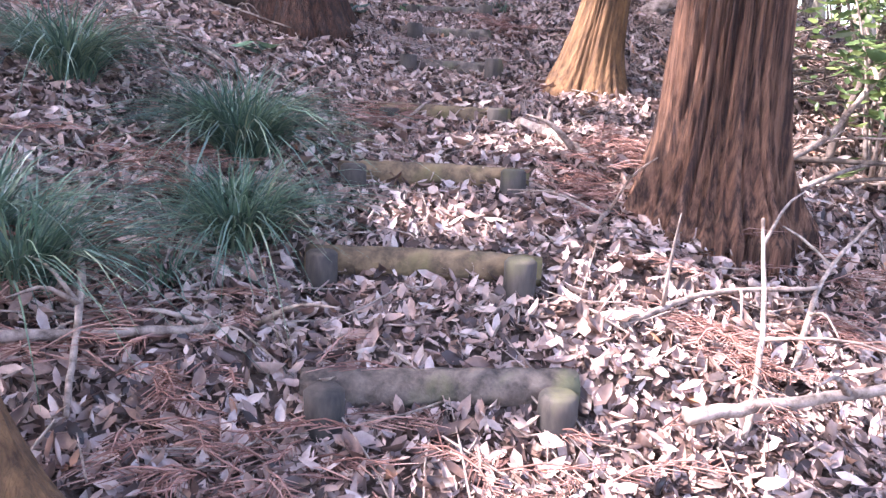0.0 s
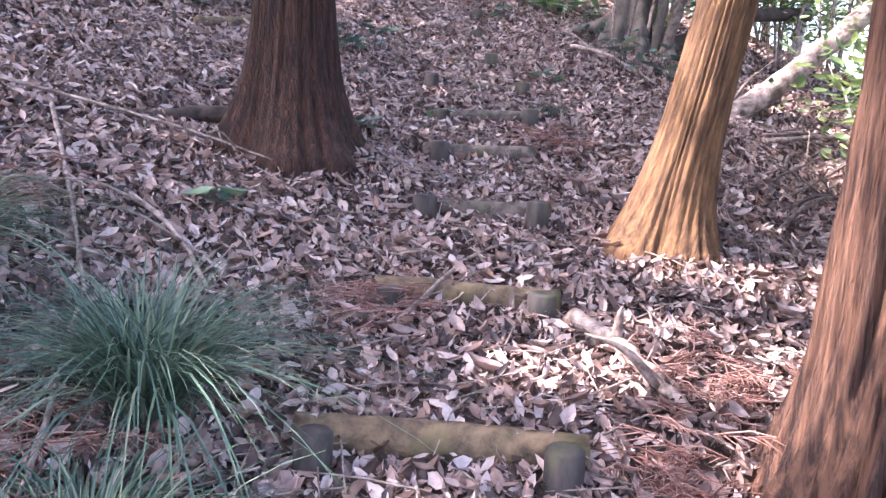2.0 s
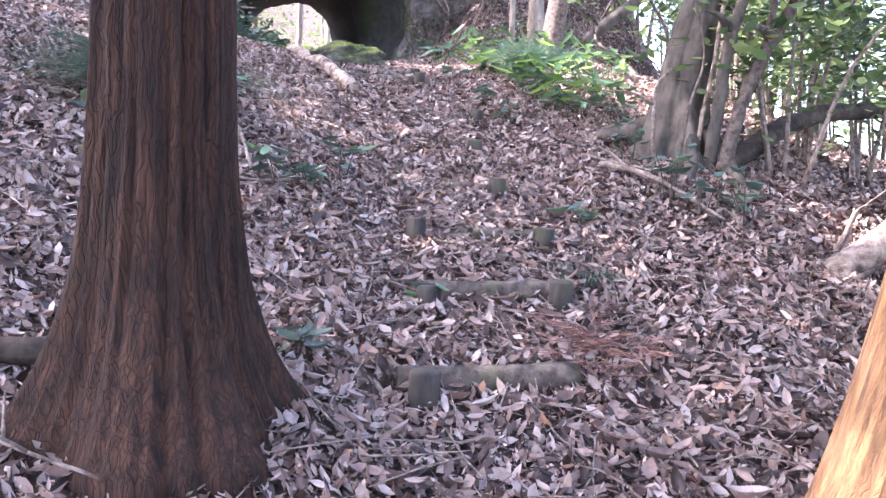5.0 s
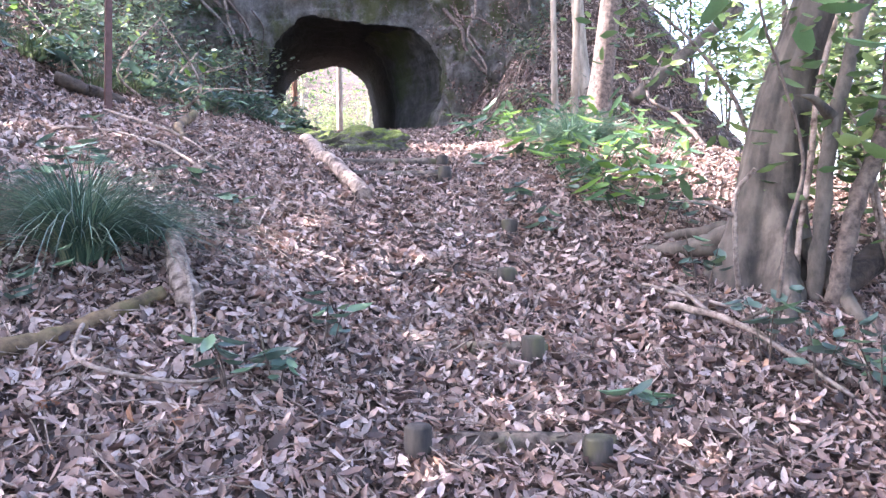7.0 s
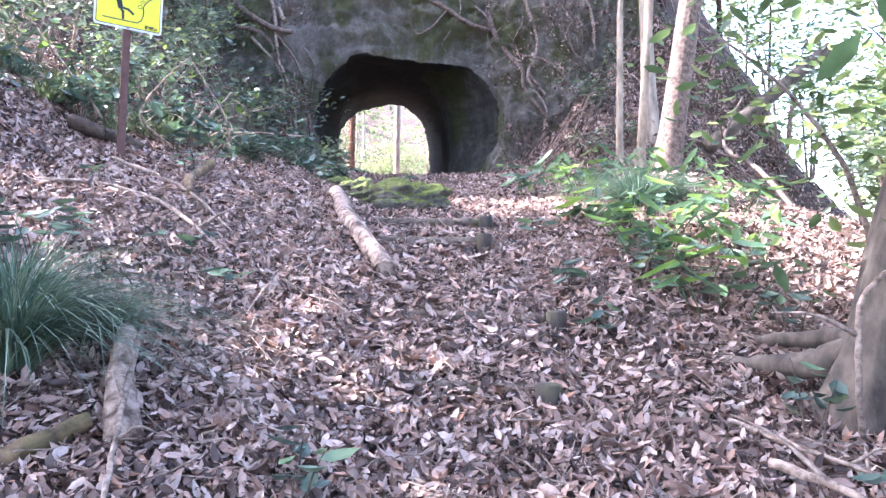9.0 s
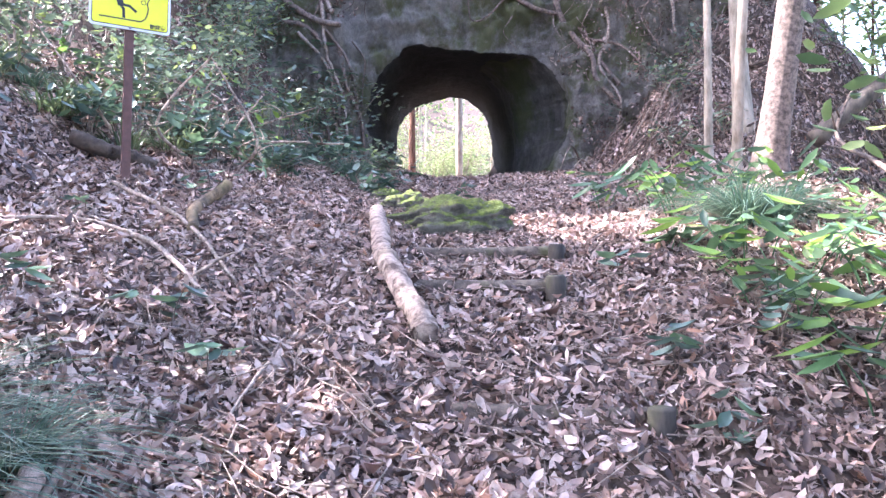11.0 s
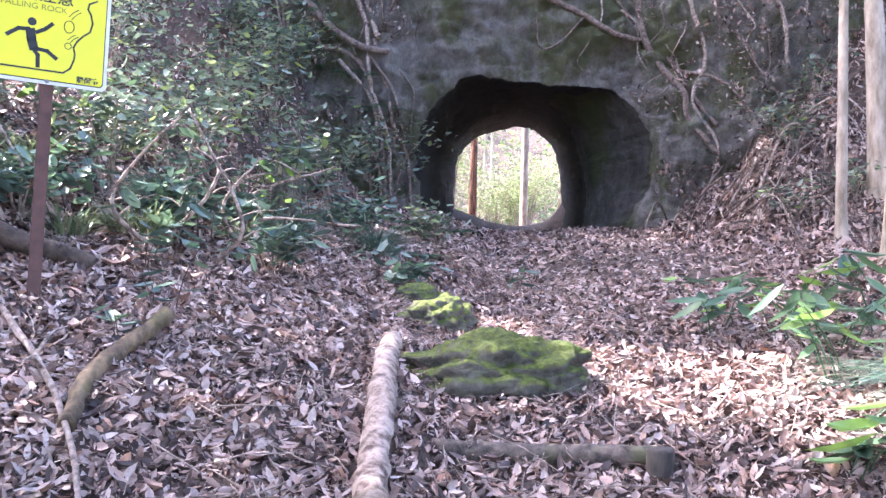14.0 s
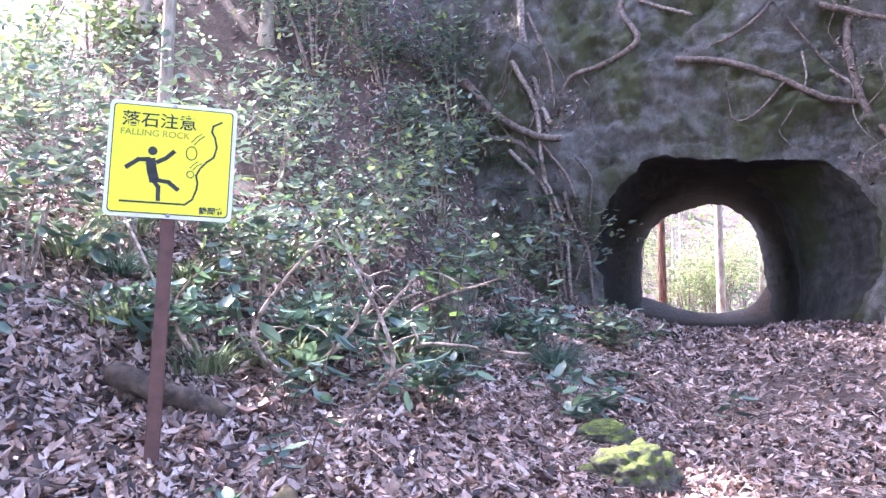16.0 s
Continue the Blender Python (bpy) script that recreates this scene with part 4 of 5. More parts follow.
FY = -0.0045


def sp(px, py):
    """Place on the face from the sign's own drawing grid, 214 wide and 204 high."""
    return ((px - 107) * U, SZ - (py - 102) * SH / 204.0)


bars("ground_line", [[sp(27, 178), sp(134, 178), sp(146, 168), sp(152, 150), sp(153, 138), sp(150, 125), sp(156, 112), sp(166, 100), sp(178, 90), sp(182, 72), sp(178, 55), sp(172, 45), sp(174, 34), sp(188, 26)]], 0.007, FY, BLACK)
for mark in ([sp(139, 66), sp(146, 57), sp(155, 50)], [sp(144, 70), sp(152, 60), sp(160, 54)], [sp(139, 112), sp(145, 105), sp(152, 100)], [sp(144, 116), sp(150, 108), sp(158, 103)]):
    bars("speed_mark", [mark], 0.003, FY, BLACK)
for px, py, rx, ry in ((140, 86, 9, 12), (140, 124, 6, 6)):
    bars("rock_mark", [[sp(px + rx * math.cos(a), py + ry * math.sin(a)) for a in np.linspace(0, 6.283, 17)]], 0.003, FY, BLACK)
for limb in ([sp(34, 118), sp(52, 104), sp(70, 102)], [sp(84, 106), sp(98, 98), sp(110, 86)], [sp(84, 138), sp(104, 140), sp(120, 152)], [sp(78, 138), sp(88, 150), sp(89, 172)]):
    bars("pictogram_bar", [limb], 0.016, FY, BLACK)
bars("pictogram_body", [[sp(73, 106), sp(76, 122), sp(80, 136)]], 0.036, FY, BLACK)
bm = bmesh.new()
hx, hz = sp(75, 87)
bmesh.ops.create_cone(bm, cap_ends=True, segments=24, radius1=0.017, radius2=0.017, depth=0.0024, matrix=Matrix.Translation((hx, FY, hz)) @ Matrix.Rotation(math.pi / 2, 4, "X"))
child("pictogram_dot", bm_mesh("pictogram_dot", bm, BLACK), sign)


def words(name, text, px, py, height, mat, width=None, heavy=0.0):
    cu = bpy.data.curves.new(name, "FONT")
    cu.body = text
    cu.size = height
    cu.extrude = 0.0006
    cu.offset = heavy
    tmp = new(name, cu)
    me = bpy.data.meshes.new_from_object(tmp.evaluated_get(bpy.context.evaluated_depsgraph_get()))
    bpy.data.objects.remove(tmp)
    if width and len(me.vertices):
        xs = [v.co.x for v in me.vertices]
        k = width / max(1e-4, max(xs) - min(xs))
        for v in me.vertices:
            v.co.x *= k
    me.materials.clear()
    me.materials.append(mat)
    ob = child(name, me, sign)
    x, z = sp(px, py)
    ob.matrix_local = pose(x, FY - 0.0008, z, 90, 0, 0)
    return ob


words("lettering", "落石注意", 20, 43, 0.062, BLACK, 0.27, 0.0005)
words("lettering", "FALLING ROCK", 19, 61, 0.034, plain_mat("sign_olive", (0.30, 0.29, 0.03), 0.45, 0, 0.1), 0.25)
words("lettering", "静岡市", 158, 192, 0.03, BLACK, 0.092, 0.0006)
BOLT = plain_mat("galvanised_bolt", (0.3, 0.3, 0.32), 0.4, 0.8)
for z in (SB + SH - 0.012, SB + 0.012):
    bm = bmesh.new()
    bmesh.ops.create_cone(bm, cap_ends=True, segments=12, radius1=0.009, radius2=0.006, depth=0.008, matrix=Matrix.Translation((0, -0.006, z)) @ Matrix.Rotation(math.pi / 2, 4, "X"))
    child("bolt", bm_mesh("bolt", bm, BOLT), sign, "galvanised bolt")

# ---- green plants ----


def blades_mesh(name, rs, count, length, width, spread_r, droop, mat, belly=0.0):
    """A tuft of arching blades."""
    k = 7
    a = rs.rand(count) * 6.283
    L = length * rs.uniform(0.45, 1.1, count)
    out = rs.uniform(0.4, 1.0, count) * droop
    base = np.stack([np.cos(a) * rs.rand(count) * spread_r, np.sin(a) * rs.rand(count) * spread_r, np.zeros(count)], 1)
    a = a + rs.normal(0, 0.5, count)
    t = np.linspace(0, 1, k)[None, :]
    up = (t * 1.25 - 1.05 * out[:, None] * t ** 2) * L[:, None] * 0.8
    fw = (0.25 * t + 0.75 * t ** 1.5) * out[:, None] * L[:, None]
    x = base[:, None, 0] + np.cos(a)[:, None] * fw
    y = base[:, None, 1] + np.sin(a)[:, None] * fw
    z = base[:, None, 2] + up
    taper = np.sin(np.pi * np.clip(0.06 + 0.93 * t ** 0.8, 0, 1)) if belly else 1 - t ** 2 * 0.9
    w = width * taper * 0.5 * rs.uniform(0.7, 1.3, count)[:, None]
    sxx, syy = -np.sin(a)[:, None] * w, np.cos(a)[:, None] * w
    l, r = np.stack([x + sxx, y + syy, z], 2), np.stack([x - sxx, y - syy, z], 2)
    m = np.stack([x, y, z - w * 0.6], 2)
    v = np.stack([l, m, r], 2).reshape(-1, 3)
    i = np.arange(count)[:, None] * k * 3 + np.arange(k - 1)[None, :] * 3
    i = i.reshape(-1)
    f = np.concatenate([np.stack([i, i + 1, i + 4, i + 3], 1), np.stack([i + 1, i + 2, i + 5, i + 4], 1)])
    return mesh_np(name, v, f, mat)


def sedge(x, y, length, count, seed, label="drooping blue-green sedge tuft growing in the leaf litter"):
    rs = np.random.RandomState(seed)
    t = thing("sedge_tuft", (x, y, gz(x, y) - 0.01), 0, 1, label, "grass tuft", "sedge tufts")
    for k in range(4):
        child("blade_clump", blades_mesh("blade_clump", rs, count // 3, length * (0.9 + 0.14 * k), 0.006, 0.05 + 0.02 * k, 0.75 + 0.2 * k, SEDGE), t)
    return t


for i, (x, y, L, n) in enumerate([(-0.32, 2.8, 0.52, 420), (-0.42, 2.9, 0.4, 240), (-0.16, 2.27, 0.4, 360), (-0.24, 2.42, 0.26, 160), (-0.52, 1.82, 0.42, 320), (-0.7, 1.95, 0.36, 220), (-1.0, 2.92, 0.5, 360), (-1.25, 3.1, 0.28, 170), (-0.85, 2.2, 0.2, 80),
                                  (-1.8, 6.5, 0.62, 760), (-1.98, 6.7, 0.55, 400), (-1.72, 6.85, 0.34, 220), (-0.02, 10.15, 0.5, 420), (0.15, 10.35, 0.45, 300), (-0.25, 2.0, 0.2, 60), (-3.9, 11.3, 0.4, 220), (-3.5, 11.9, 0.38, 200), (-5.1, 9.8, 0.35, 160), (-4.7, 10.9, 0.4, 200), (0.45, 5.75, 0.14, 80), (-4.2, 12.3, 0.36, 160)]):
    sedge(x, y, L, n, 200 + i)


def leafy(name, at, rs, stems, height, leaf_len, per, mat, label, category, group, spread_r=0.12, wide=0.42, stem_mat=None, tilt=0.35, z=None, pitch=(-0.5, 0.35)):
    """A small plant: bent stems, each with leaves of its own."""
    x, y = at
    t = thing(name, (x, y, gz(x, y) if z is None else z), 0, 1, label, category, group)
    pos, yaw = [], []
    for s in range(stems):
        a = rs.rand() * 6.283
        h = height * rs.uniform(0.6, 1.1)
        d = Vector((math.cos(a), math.sin(a), 0))
        b = d * rs.rand() * spread_r
        pts = smooth_line([b - Vector((0, 0, 0.03)), b + d * h * tilt * 0.4 + Vector((0, 0, h * 0.55)), b + d * h * tilt + Vector((0, 0, h))], 7)
        v, f = tube(pts, np.linspace(0.006, 0.002, 7) * (0.5 + height), 5)
        child("stem", mesh_np("stem", v, f, stem_mat or DARKTWIG, True), t)
        for k in range(per):
            u = rs.uniform(0.35, 1.0)
            p = pts[min(6, int(u * 6.9))]
            aa = rs.rand() * 6.283
            pos.append(np.array(p) + np.array((math.cos(aa), math.sin(aa), 0.1)) * leaf_len * 0.5)
            yaw.append(aa)
    n = len(pos)
    L = leaf_len * rs.uniform(0.6, 1.2, n)
    v, f = leaves_np(np.array(pos), L, L * wide * rs.uniform(0.8, 1.2, n), np.array(yaw), rs.uniform(*pitch, n), rs.uniform(-0.5, 0.5, n), rs.uniform(0.6, 1.6, n))
    child("leaves", mesh_np("leaves", v, f, mat, True), t)
    return t


rs = np.random.RandomState(21)
for i, (x, y, h, n) in enumerate([(-0.73, 6.42, 0.22, 3), (-0.86, 5.94, 0.18, 3), (-1.75, 6.1, 0.2, 3), (0.71, 7.2, 0.28, 4), (0.88, 6.72, 0.25, 5), (1.02, 6.55, 0.25, 4), (1.2, 6.5, 0.28, 4), (-2.4, 11.9, 0.2, 3), (-3.75, 11.3, 0.3, 4), (-3.35, 10.6, 0.25, 4), (-4.1, 10.5, 0.35, 4), (-3.55, 9.75, 0.25, 3), (-4.4, 11.5, 0.5, 5), (-4.0, 11.75, 0.55, 4), (-3.0, 11.6, 0.2, 3), (-0.12, 5.4, 0.08, 2), (0.42, 6.3, 0.1, 2), (-2.0, 7.7, 0.16, 3), (-2.5, 7.5, 0.14, 2), (-1.7, 7.6, 0.1, 2), (-3.05, 9.4, 0.28, 3), (-2.9, 9.05, 0.14, 2), (-3.1, 8.4, 0.1, 2), (-0.2, 8.2, 0.14, 3), (0.1, 8.5, 0.2, 3), (-0.05, 7.8, 0.14, 2), (-0.4, 4.75, 0.08, 3), (-0.55, 3.7, 0.07, 2), (0.75, 8.1, 0.2, 3), (-0.55, 9.2, 0.12, 2), (-2.15, 7.0, 0.3, 5), (-2.3, 6.8, 0.26, 4), (-0.75, 6.05, 0.16, 3)]):
    leafy("seedling", (x, y), rs, n, h, 0.11, 4, SEEDLEAF, "green broad-leaved seedling poking out of the leaves", "plant", "seedlings", 0.05)
for i, (x, y, h, n) in enumerate([(-0.98, 11.2, 0.24, 4), (-0.72, 11.6, 0.3, 5), (-0.5, 11.0, 0.3, 6), (-0.2, 11.4, 0.34, 5), (-0.35, 10.5, 0.3, 6), (0.2, 10.9, 0.34, 6), (0.0, 9.58, 0.26, 5), (0.15, 9.15, 0.3, 6), (0.35, 9.5, 0.3, 6), (0.22, 8.8, 0.24, 5), (0.42, 8.62, 0.26, 5), (0.55, 9.2, 0.3, 6), (-0.42, 9.65, 0.16, 3), (0.5, 8.2, 0.22, 4), (0.65, 10.0, 0.3, 5)]):
    leafy("broadleaf_plant", (x, y), rs, n, h, 0.19, 5, BROAD, "green plant clump with long pointed leaves beside the path", "plant", "broadleaf clumps", 0.16, 0.3, FERN, 0.7, pitch=(-0.75, 0.3))


def fern(x, y, rs, fronds, length, z=None, label="green fern with feathery fronds on the bank"):
    t = thing("fern", (x, y, gz(x, y) if z is None else z), rs.rand() * 360, 1, label, "fern", "ferns")
    for q in range(fronds):
        a = q * 6.283 / fronds + rs.uniform(-0.3, 0.3)
        L = length * rs.uniform(0.7, 1.1)
        pos, yaw, ln = [], [], []
        for k in range(3, 22):
            u = k / 22
            p = np.array((math.cos(a) * L * u, math.sin(a) * L * u, L * (0.75 * u - 0.75 * u * u)))
            for s in (-1, 1):
                l = L * 0.24 * math.sin(math.pi * min(1, 0.15 + u * 0.86)) + 0.008
                aa = a + s * 1.25
                pos.append(p + np.array((math.cos(aa), math.sin(aa), -0.12)) * l * 0.5)
                yaw.append(aa)
                ln.append(l)
        ln = np.array(ln)
        n = len(ln)
        v, f = leaves_np(np.array(pos), ln, ln * 0 + 0.014, np.array(yaw), np.full(n, -0.15), np.zeros(n), np.ones(n))
        child("frond", mesh_np("frond", v, f, FERN), t)


for x, y, nf, L in [(-4.25, 13.6, 7, 0.4), (-3.95, 14.2, 6, 0.35), (-4.0, 13.1, 6, 0.3), (-3.3, 12.3, 5, 0.25), (-5.3, 13.4, 7, 0.5)]:
    fern(x, y, rs, nf, L)
for c, z in [(-1.75, 1.75), (-2.0, 1.5), (-1.45, 1.35), (-2.3, 1.9)]:
    p = face_at(c, z, 0.02)
    fern(p[0], p[1], rs, 6, 0.42, p[2], "green fern hanging on the mossy rock")


def shrub(x, y, rs, height, radius, count, leaf, mat, label, group, stems=5, category="shrub", pale=False):
    t = thing("shrub", (x, y, gz(x, y)), 0, 1, label, category, group)
    ends = []
    for s in range(stems):
        a = rs.rand() * 6.283
        d = Vector((math.cos(a), math.sin(a), 0)) * radius * rs.uniform(0.3, 1)
        h = height * rs.uniform(0.6, 1.05)
        pts = smooth_line([Vector((0, 0, -0.05)) + d * 0.1, d * 0.4 + Vector((0, 0, h * 0.6)), d + Vector((0, 0, h))], 8, 0.012, s)
        v, f = tube(pts, np.linspace(0.013, 0.003, 8) * (0.6 + 0.4 * height), 6)
        child("stem", mesh_np("stem", v, f, PALEWOOD if pale else TWIG, True), t)
        ends += pts[3:]
    ends = np.array([tuple(e) for e in ends])
    P = ends[rs.randint(0, len(ends), count)] + rs.normal(0, 0.24, (count, 3)) * np.array((radius, radius, height * 0.5))
    P[:, 2] = np.maximum(P[:, 2], 0.03)
    P = P[~in_sun(P + np.array((x, y, gz(x, y)))) | (rs.rand(count) < 0.7)]
    n = len(P)
    L = leaf * rs.uniform(0.6, 1.25, n)
    v, f = leaves_np(P, L, L * rs.uniform(0.32, 0.5, n), rs.rand(n) * 6.283, rs.normal(-0.1, 0.35, n), rs.normal(0, 0.4, n), rs.uniform(0.5, 1.5, n))
    child("foliage", mesh_np("foliage", v, f, mat), t)
    return t


# shrubs on the left bank
rs = np.random.RandomState(31)
for x, y, h, r, n in [(-4.3, 9.6, 0.5, 0.5, 420), (-5.0, 9.2, 0.7, 0.7, 600), (-3.9, 10.3, 0.5, 0.45, 420), (-4.6, 10.4, 0.8, 0.6, 700), (-5.4, 10.0, 1.0, 0.8, 800), (-3.4, 10.6, 0.35, 0.4, 260), (-4.0, 11.0, 0.3, 0.35, 240), (-5.0, 11.4, 1.0, 0.8, 900), (-6.0, 10.8, 1.1, 0.9, 900), (-3.7, 12.0, 0.45, 0.45, 350), (-4.6, 12.4, 0.8, 0.6, 700),
                      (-5.6, 12.4, 1.2, 0.8, 900), (-4.9, 13.4, 0.8, 0.6, 600), (-5.9, 13.6, 1.1, 0.8, 900), (-6.8, 12.2, 1.3, 1.0, 1000), (-7.2, 10.3, 1.2, 1.0, 900), (-6.3, 9.3, 0.9, 0.9, 800), (-6.5, 14.6, 1.3, 0.9, 900), (-7.6, 13.4, 1.4, 1.1, 900), (-3.6, 13.2, 0.35, 0.35, 220), (-7.6, 8.6, 1.0, 0.9, 700), (-5.2, 14.9, 1.0, 0.7, 600), (-4.3, 8.6, 0.35, 0.5, 260), (-5.4, 8.3, 0.5, 0.6, 380), (-2.9, 11.2, 0.25, 0.3, 120)]:
    front = x > -4.75 and y < 13.0
    shrub(x, y, rs, h * (0.8 if front else 1.1), r * (0.8 if front else 1.05), int(n * (0.45 if front else 0.8)), 0.11 if front else 0.095, (LEAF if n > 500 else SEEDLEAF) if front else LEAF, "evergreen shrub with small glossy leaves on the bank", "bank shrubs", 4 if front else 6)
# bamboo grass between the shrubs
for i, (x, y, L, n) in enumerate([(-4.15, 9.75, 0.32, 90), (-4.5, 9.5, 0.36, 110), (-4.0, 10.1, 0.34, 90), (-4.35, 10.6, 0.4, 120), (-4.9, 10.1, 0.4, 120), (-5.3, 9.6, 0.4, 120), (-5.8, 10.2, 0.45, 120), (-3.9, 10.9, 0.3, 80), (-4.5, 11.7, 0.36, 90), (-5.2, 8.9, 0.36, 100), (-6.0, 9.3, 0.4, 110), (-5.4, 11.2, 0.4, 110)]):
    t = thing("bamboo_grass", (x, y, gz(x, y)), 0, 1, "pale green bamboo grass tuft on the leafy bank", "grass tuft", "bamboo grass")
    for k in range(3):
        child("blade_clump", blades_mesh("blade_clump", rs, n // 3, L * (0.8 + 0.2 * k), 0.014, 0.18, 0.9, DULLGREEN, 0.5), t)
# low growth on the bank to the right of the tunnel, and over the rock's shoulders
for k in range(18):
    a, cc = rs.uniform(-2.2, 1.8), rs.uniform(2.2, 5.2)
    p = local(a, cc, 0)
    shrub(p[0], p[1], rs, rs.uniform(0.25, 0.5), rs.uniform(0.3, 0.55), 110, 0.08, LEAF, "low evergreen growth on the leafy bank by the tunnel", "bank growth", 5)
for k in range(6):
    a, cc = rs.uniform(-0.8, 0.8), rs.uniform(-4.4, -2.2)
    p = local(a, cc, 0)
    shrub(p[0], p[1], rs, rs.uniform(0.6, 1.1), rs.uniform(0.4, 0.6), 420, 0.085, LEAF, "evergreen shrub leaning over the rock's shoulder", "bank growth", 5)
# growth on the crest of the left bank, against the light
for k in range(22):
    x, y = rs.uniform(-13.5, -8.2), rs.uniform(7.5, 15.5)
    shrub(x, y, rs, rs.uniform(0.9, 1.9), rs.uniform(0.6, 1.1), 420, 0.11, (BRIGHT, LEAF)[k % 2], "sunlit shrub on the crest of the bank", "crest shrubs", 5)
for k in range(10):
    x, y = rs.uniform(-15, -9), rs.uniform(7, 14)
    tree(600 + k, (x, y), (rs.uniform(-0.03, 0.03), 0), rs.uniform(6, 9), (0.06, 0.055, 0.04, 0.02), PALEBARK, "slim pale tree on the crest of the bank", 0.2, 3, 1.6, 0.16, group="crest trees", crown=BRIGHT, ridge=0.004, flare=0.02, flare_h=0.2, segs=12, rings=24)
for x, y, h, n, per in [(-4.2, 11.72, 0.75, 3, 7), (-4.5, 11.3, 0.5, 4, 6), (-3.95, 10.6, 0.3, 4, 5), (-4.3, 10.1, 0.4, 4, 6), (-3.75, 9.95, 0.3, 4, 6), (-3.6, 11.1, 0.28, 4, 5), (-3.2, 11.4, 0.24, 4, 5), (-4.7, 12.0, 0.5, 4, 6), (-4.05, 12.4, 0.4, 4, 6), (-5.1, 10.6, 0.6, 5, 7), (-5.0, 9.5, 0.4, 4, 6)]:
    leafy("bank_plant", (x, y), rs, n, h, 0.15, per, (SEEDLEAF, BROAD)[n % 2], "broad-leaved green plant growing on the leafy bank", "plant", "bank plants", 0.18, 0.42, DARKTWIG, 0.5, pitch=(-0.7, 0.3))
# dry pale stems behind the sign
for i in range(9):
    x, y = -4.3 + rs.uniform(-0.5, 0.8), 9.9 + rs.uniform(-0.3, 1.4)
    stick([(x, y, 0), (x + rs.uniform(-0.35, 0.35), y + rs.uniform(-0.2, 0.3), rs.uniform(0.2, 0.4)), (x + rs.uniform(-0.8, 0.8), y + rs.uniform(-0.3, 0.4), rs.uniform(0.4, 0.9))], 0.016, 0.006, PALEWOOD, "dry pale stem standing on the bank", "stem", "dry_stem", "dry stems", 160 + i, twigs=3)
# bushes and saplings on the falling ground to the right
for i in range(34):
    y = rs.uniform(3.0, 16)
    x = float(np.interp(y, TRAIL[:, 0], TRAIL[:, 1])) + rs.uniform(2.0, 5.5) + (1.5 if y > 9 else 0)
    if y < 6.5:
        x = max(x, 2.1 + rs.rand() * 2)
    shrub(x, y, rs, rs.uniform(1.0, 2.4), rs.uniform(0.6, 1.1), 800, 0.1, BRIGHT if i % 3 else LEAF, "sunlit green understorey bush on the falling ground", "understorey bushes", 4)
for i in range(40):
    y = rs.uniform(2.5, 26)
    x = float(np.interp(y, TRAIL[:, 0], TRAIL[:, 1])) + rs.uniform(3.2, 12)
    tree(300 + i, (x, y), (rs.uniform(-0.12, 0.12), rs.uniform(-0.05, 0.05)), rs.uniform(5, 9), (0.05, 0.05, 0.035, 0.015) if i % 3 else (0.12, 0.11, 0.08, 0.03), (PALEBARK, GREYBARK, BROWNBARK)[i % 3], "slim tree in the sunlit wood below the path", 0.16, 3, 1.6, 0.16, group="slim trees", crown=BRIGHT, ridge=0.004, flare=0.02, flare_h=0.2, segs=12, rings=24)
for x, y, h, r, n in [(2.1, 3.6, 0.8, 0.5, 500), (2.6, 3.2, 1.0, 0.6, 600), (2.4, 4.4, 1.0, 0.6, 600), (2.0, 5.2, 0.8, 0.5, 400), (2.9, 5.4, 1.3, 0.7, 700), (2.5, 6.3, 1.2, 0.6, 500), (2.2, 8.0, 1.2, 0.6, 500), (2.0, 9.2, 1.0, 0.6, 500)]:
    shrub(x, y, rs, h, r, n, 0.085, BRIGHT, "leafy green undergrowth on the falling ground", "understorey bushes", 5)
# brushwood to the right of the cedar
for i in range(44):
    x, y = rs.uniform(1.4, 2.4), rs.uniform(2.2, 6.2)
    a, L = rs.uniform(-0.6, 1.4), rs.uniform(0.3, 0.9)
    stick([(x, y, 0.02), (x + 0.5 * L * math.cos(a), y + 0.5 * L * math.sin(a), 0.12 * L + 0.05), (x + L * math.cos(a), y + L * math.sin(a), rs.uniform(0.02, 0.5) * L)], rs.uniform(0.006, 0.016), 0.004, (TWIG, DARKTWIG, ROOTBARK)[i % 3], "dead branch in the brushwood heap", group="brushwood", seed=500 + i, twigs=2)
stick([(1.62, 3.25, 0.12), (1.8, 3.35, 0.22), (1.95, 3.4, 0.42), (2.2, 3.5, 0.7), (2.5, 3.6, 1.1)], 0.014, 0.009, PALEWOOD, "pale bent branch rising beside the cedar", group="brushwood", seed=531, twigs=3)
stick([(1.7, 3.9, 0.0), (1.75, 3.95, 0.5), (1.95, 4.0, 1.0), (2.1, 4.1, 1.6)], 0.035, 0.02, DARKTWIG, "dark crooked stem behind the cedar", group="brushwood", seed=532, twigs=4)
stick([(1.9, 3.6, 0.0), (2.1, 3.7, 0.6), (2.2, 3.75, 1.3)], 0.018, 0.012, DARKTWIG, "dark crooked stem behind the cedar", group="brushwood", seed=533, twigs=4)
stick([(1.42, 6.1, -0.06), (1.75, 6.2, 0.2), (2.4, 6.4, 0.8), (3.2, 6.6, 1.55)], 0.075, 0.05, PALEWOOD, "grey leaning dead trunk below the path", "trunk", "leaning_trunk", seed=534, segs=14)
stick([(0.55, 14.0, 0.5), (1.2, 14.2, 1.3), (1.9, 14.4, 2.2)], 0.09, 0.07, GREYBARK, "grey leaning dead trunk by the tunnel bank", "trunk", "leaning_trunk", seed=535, segs=14)
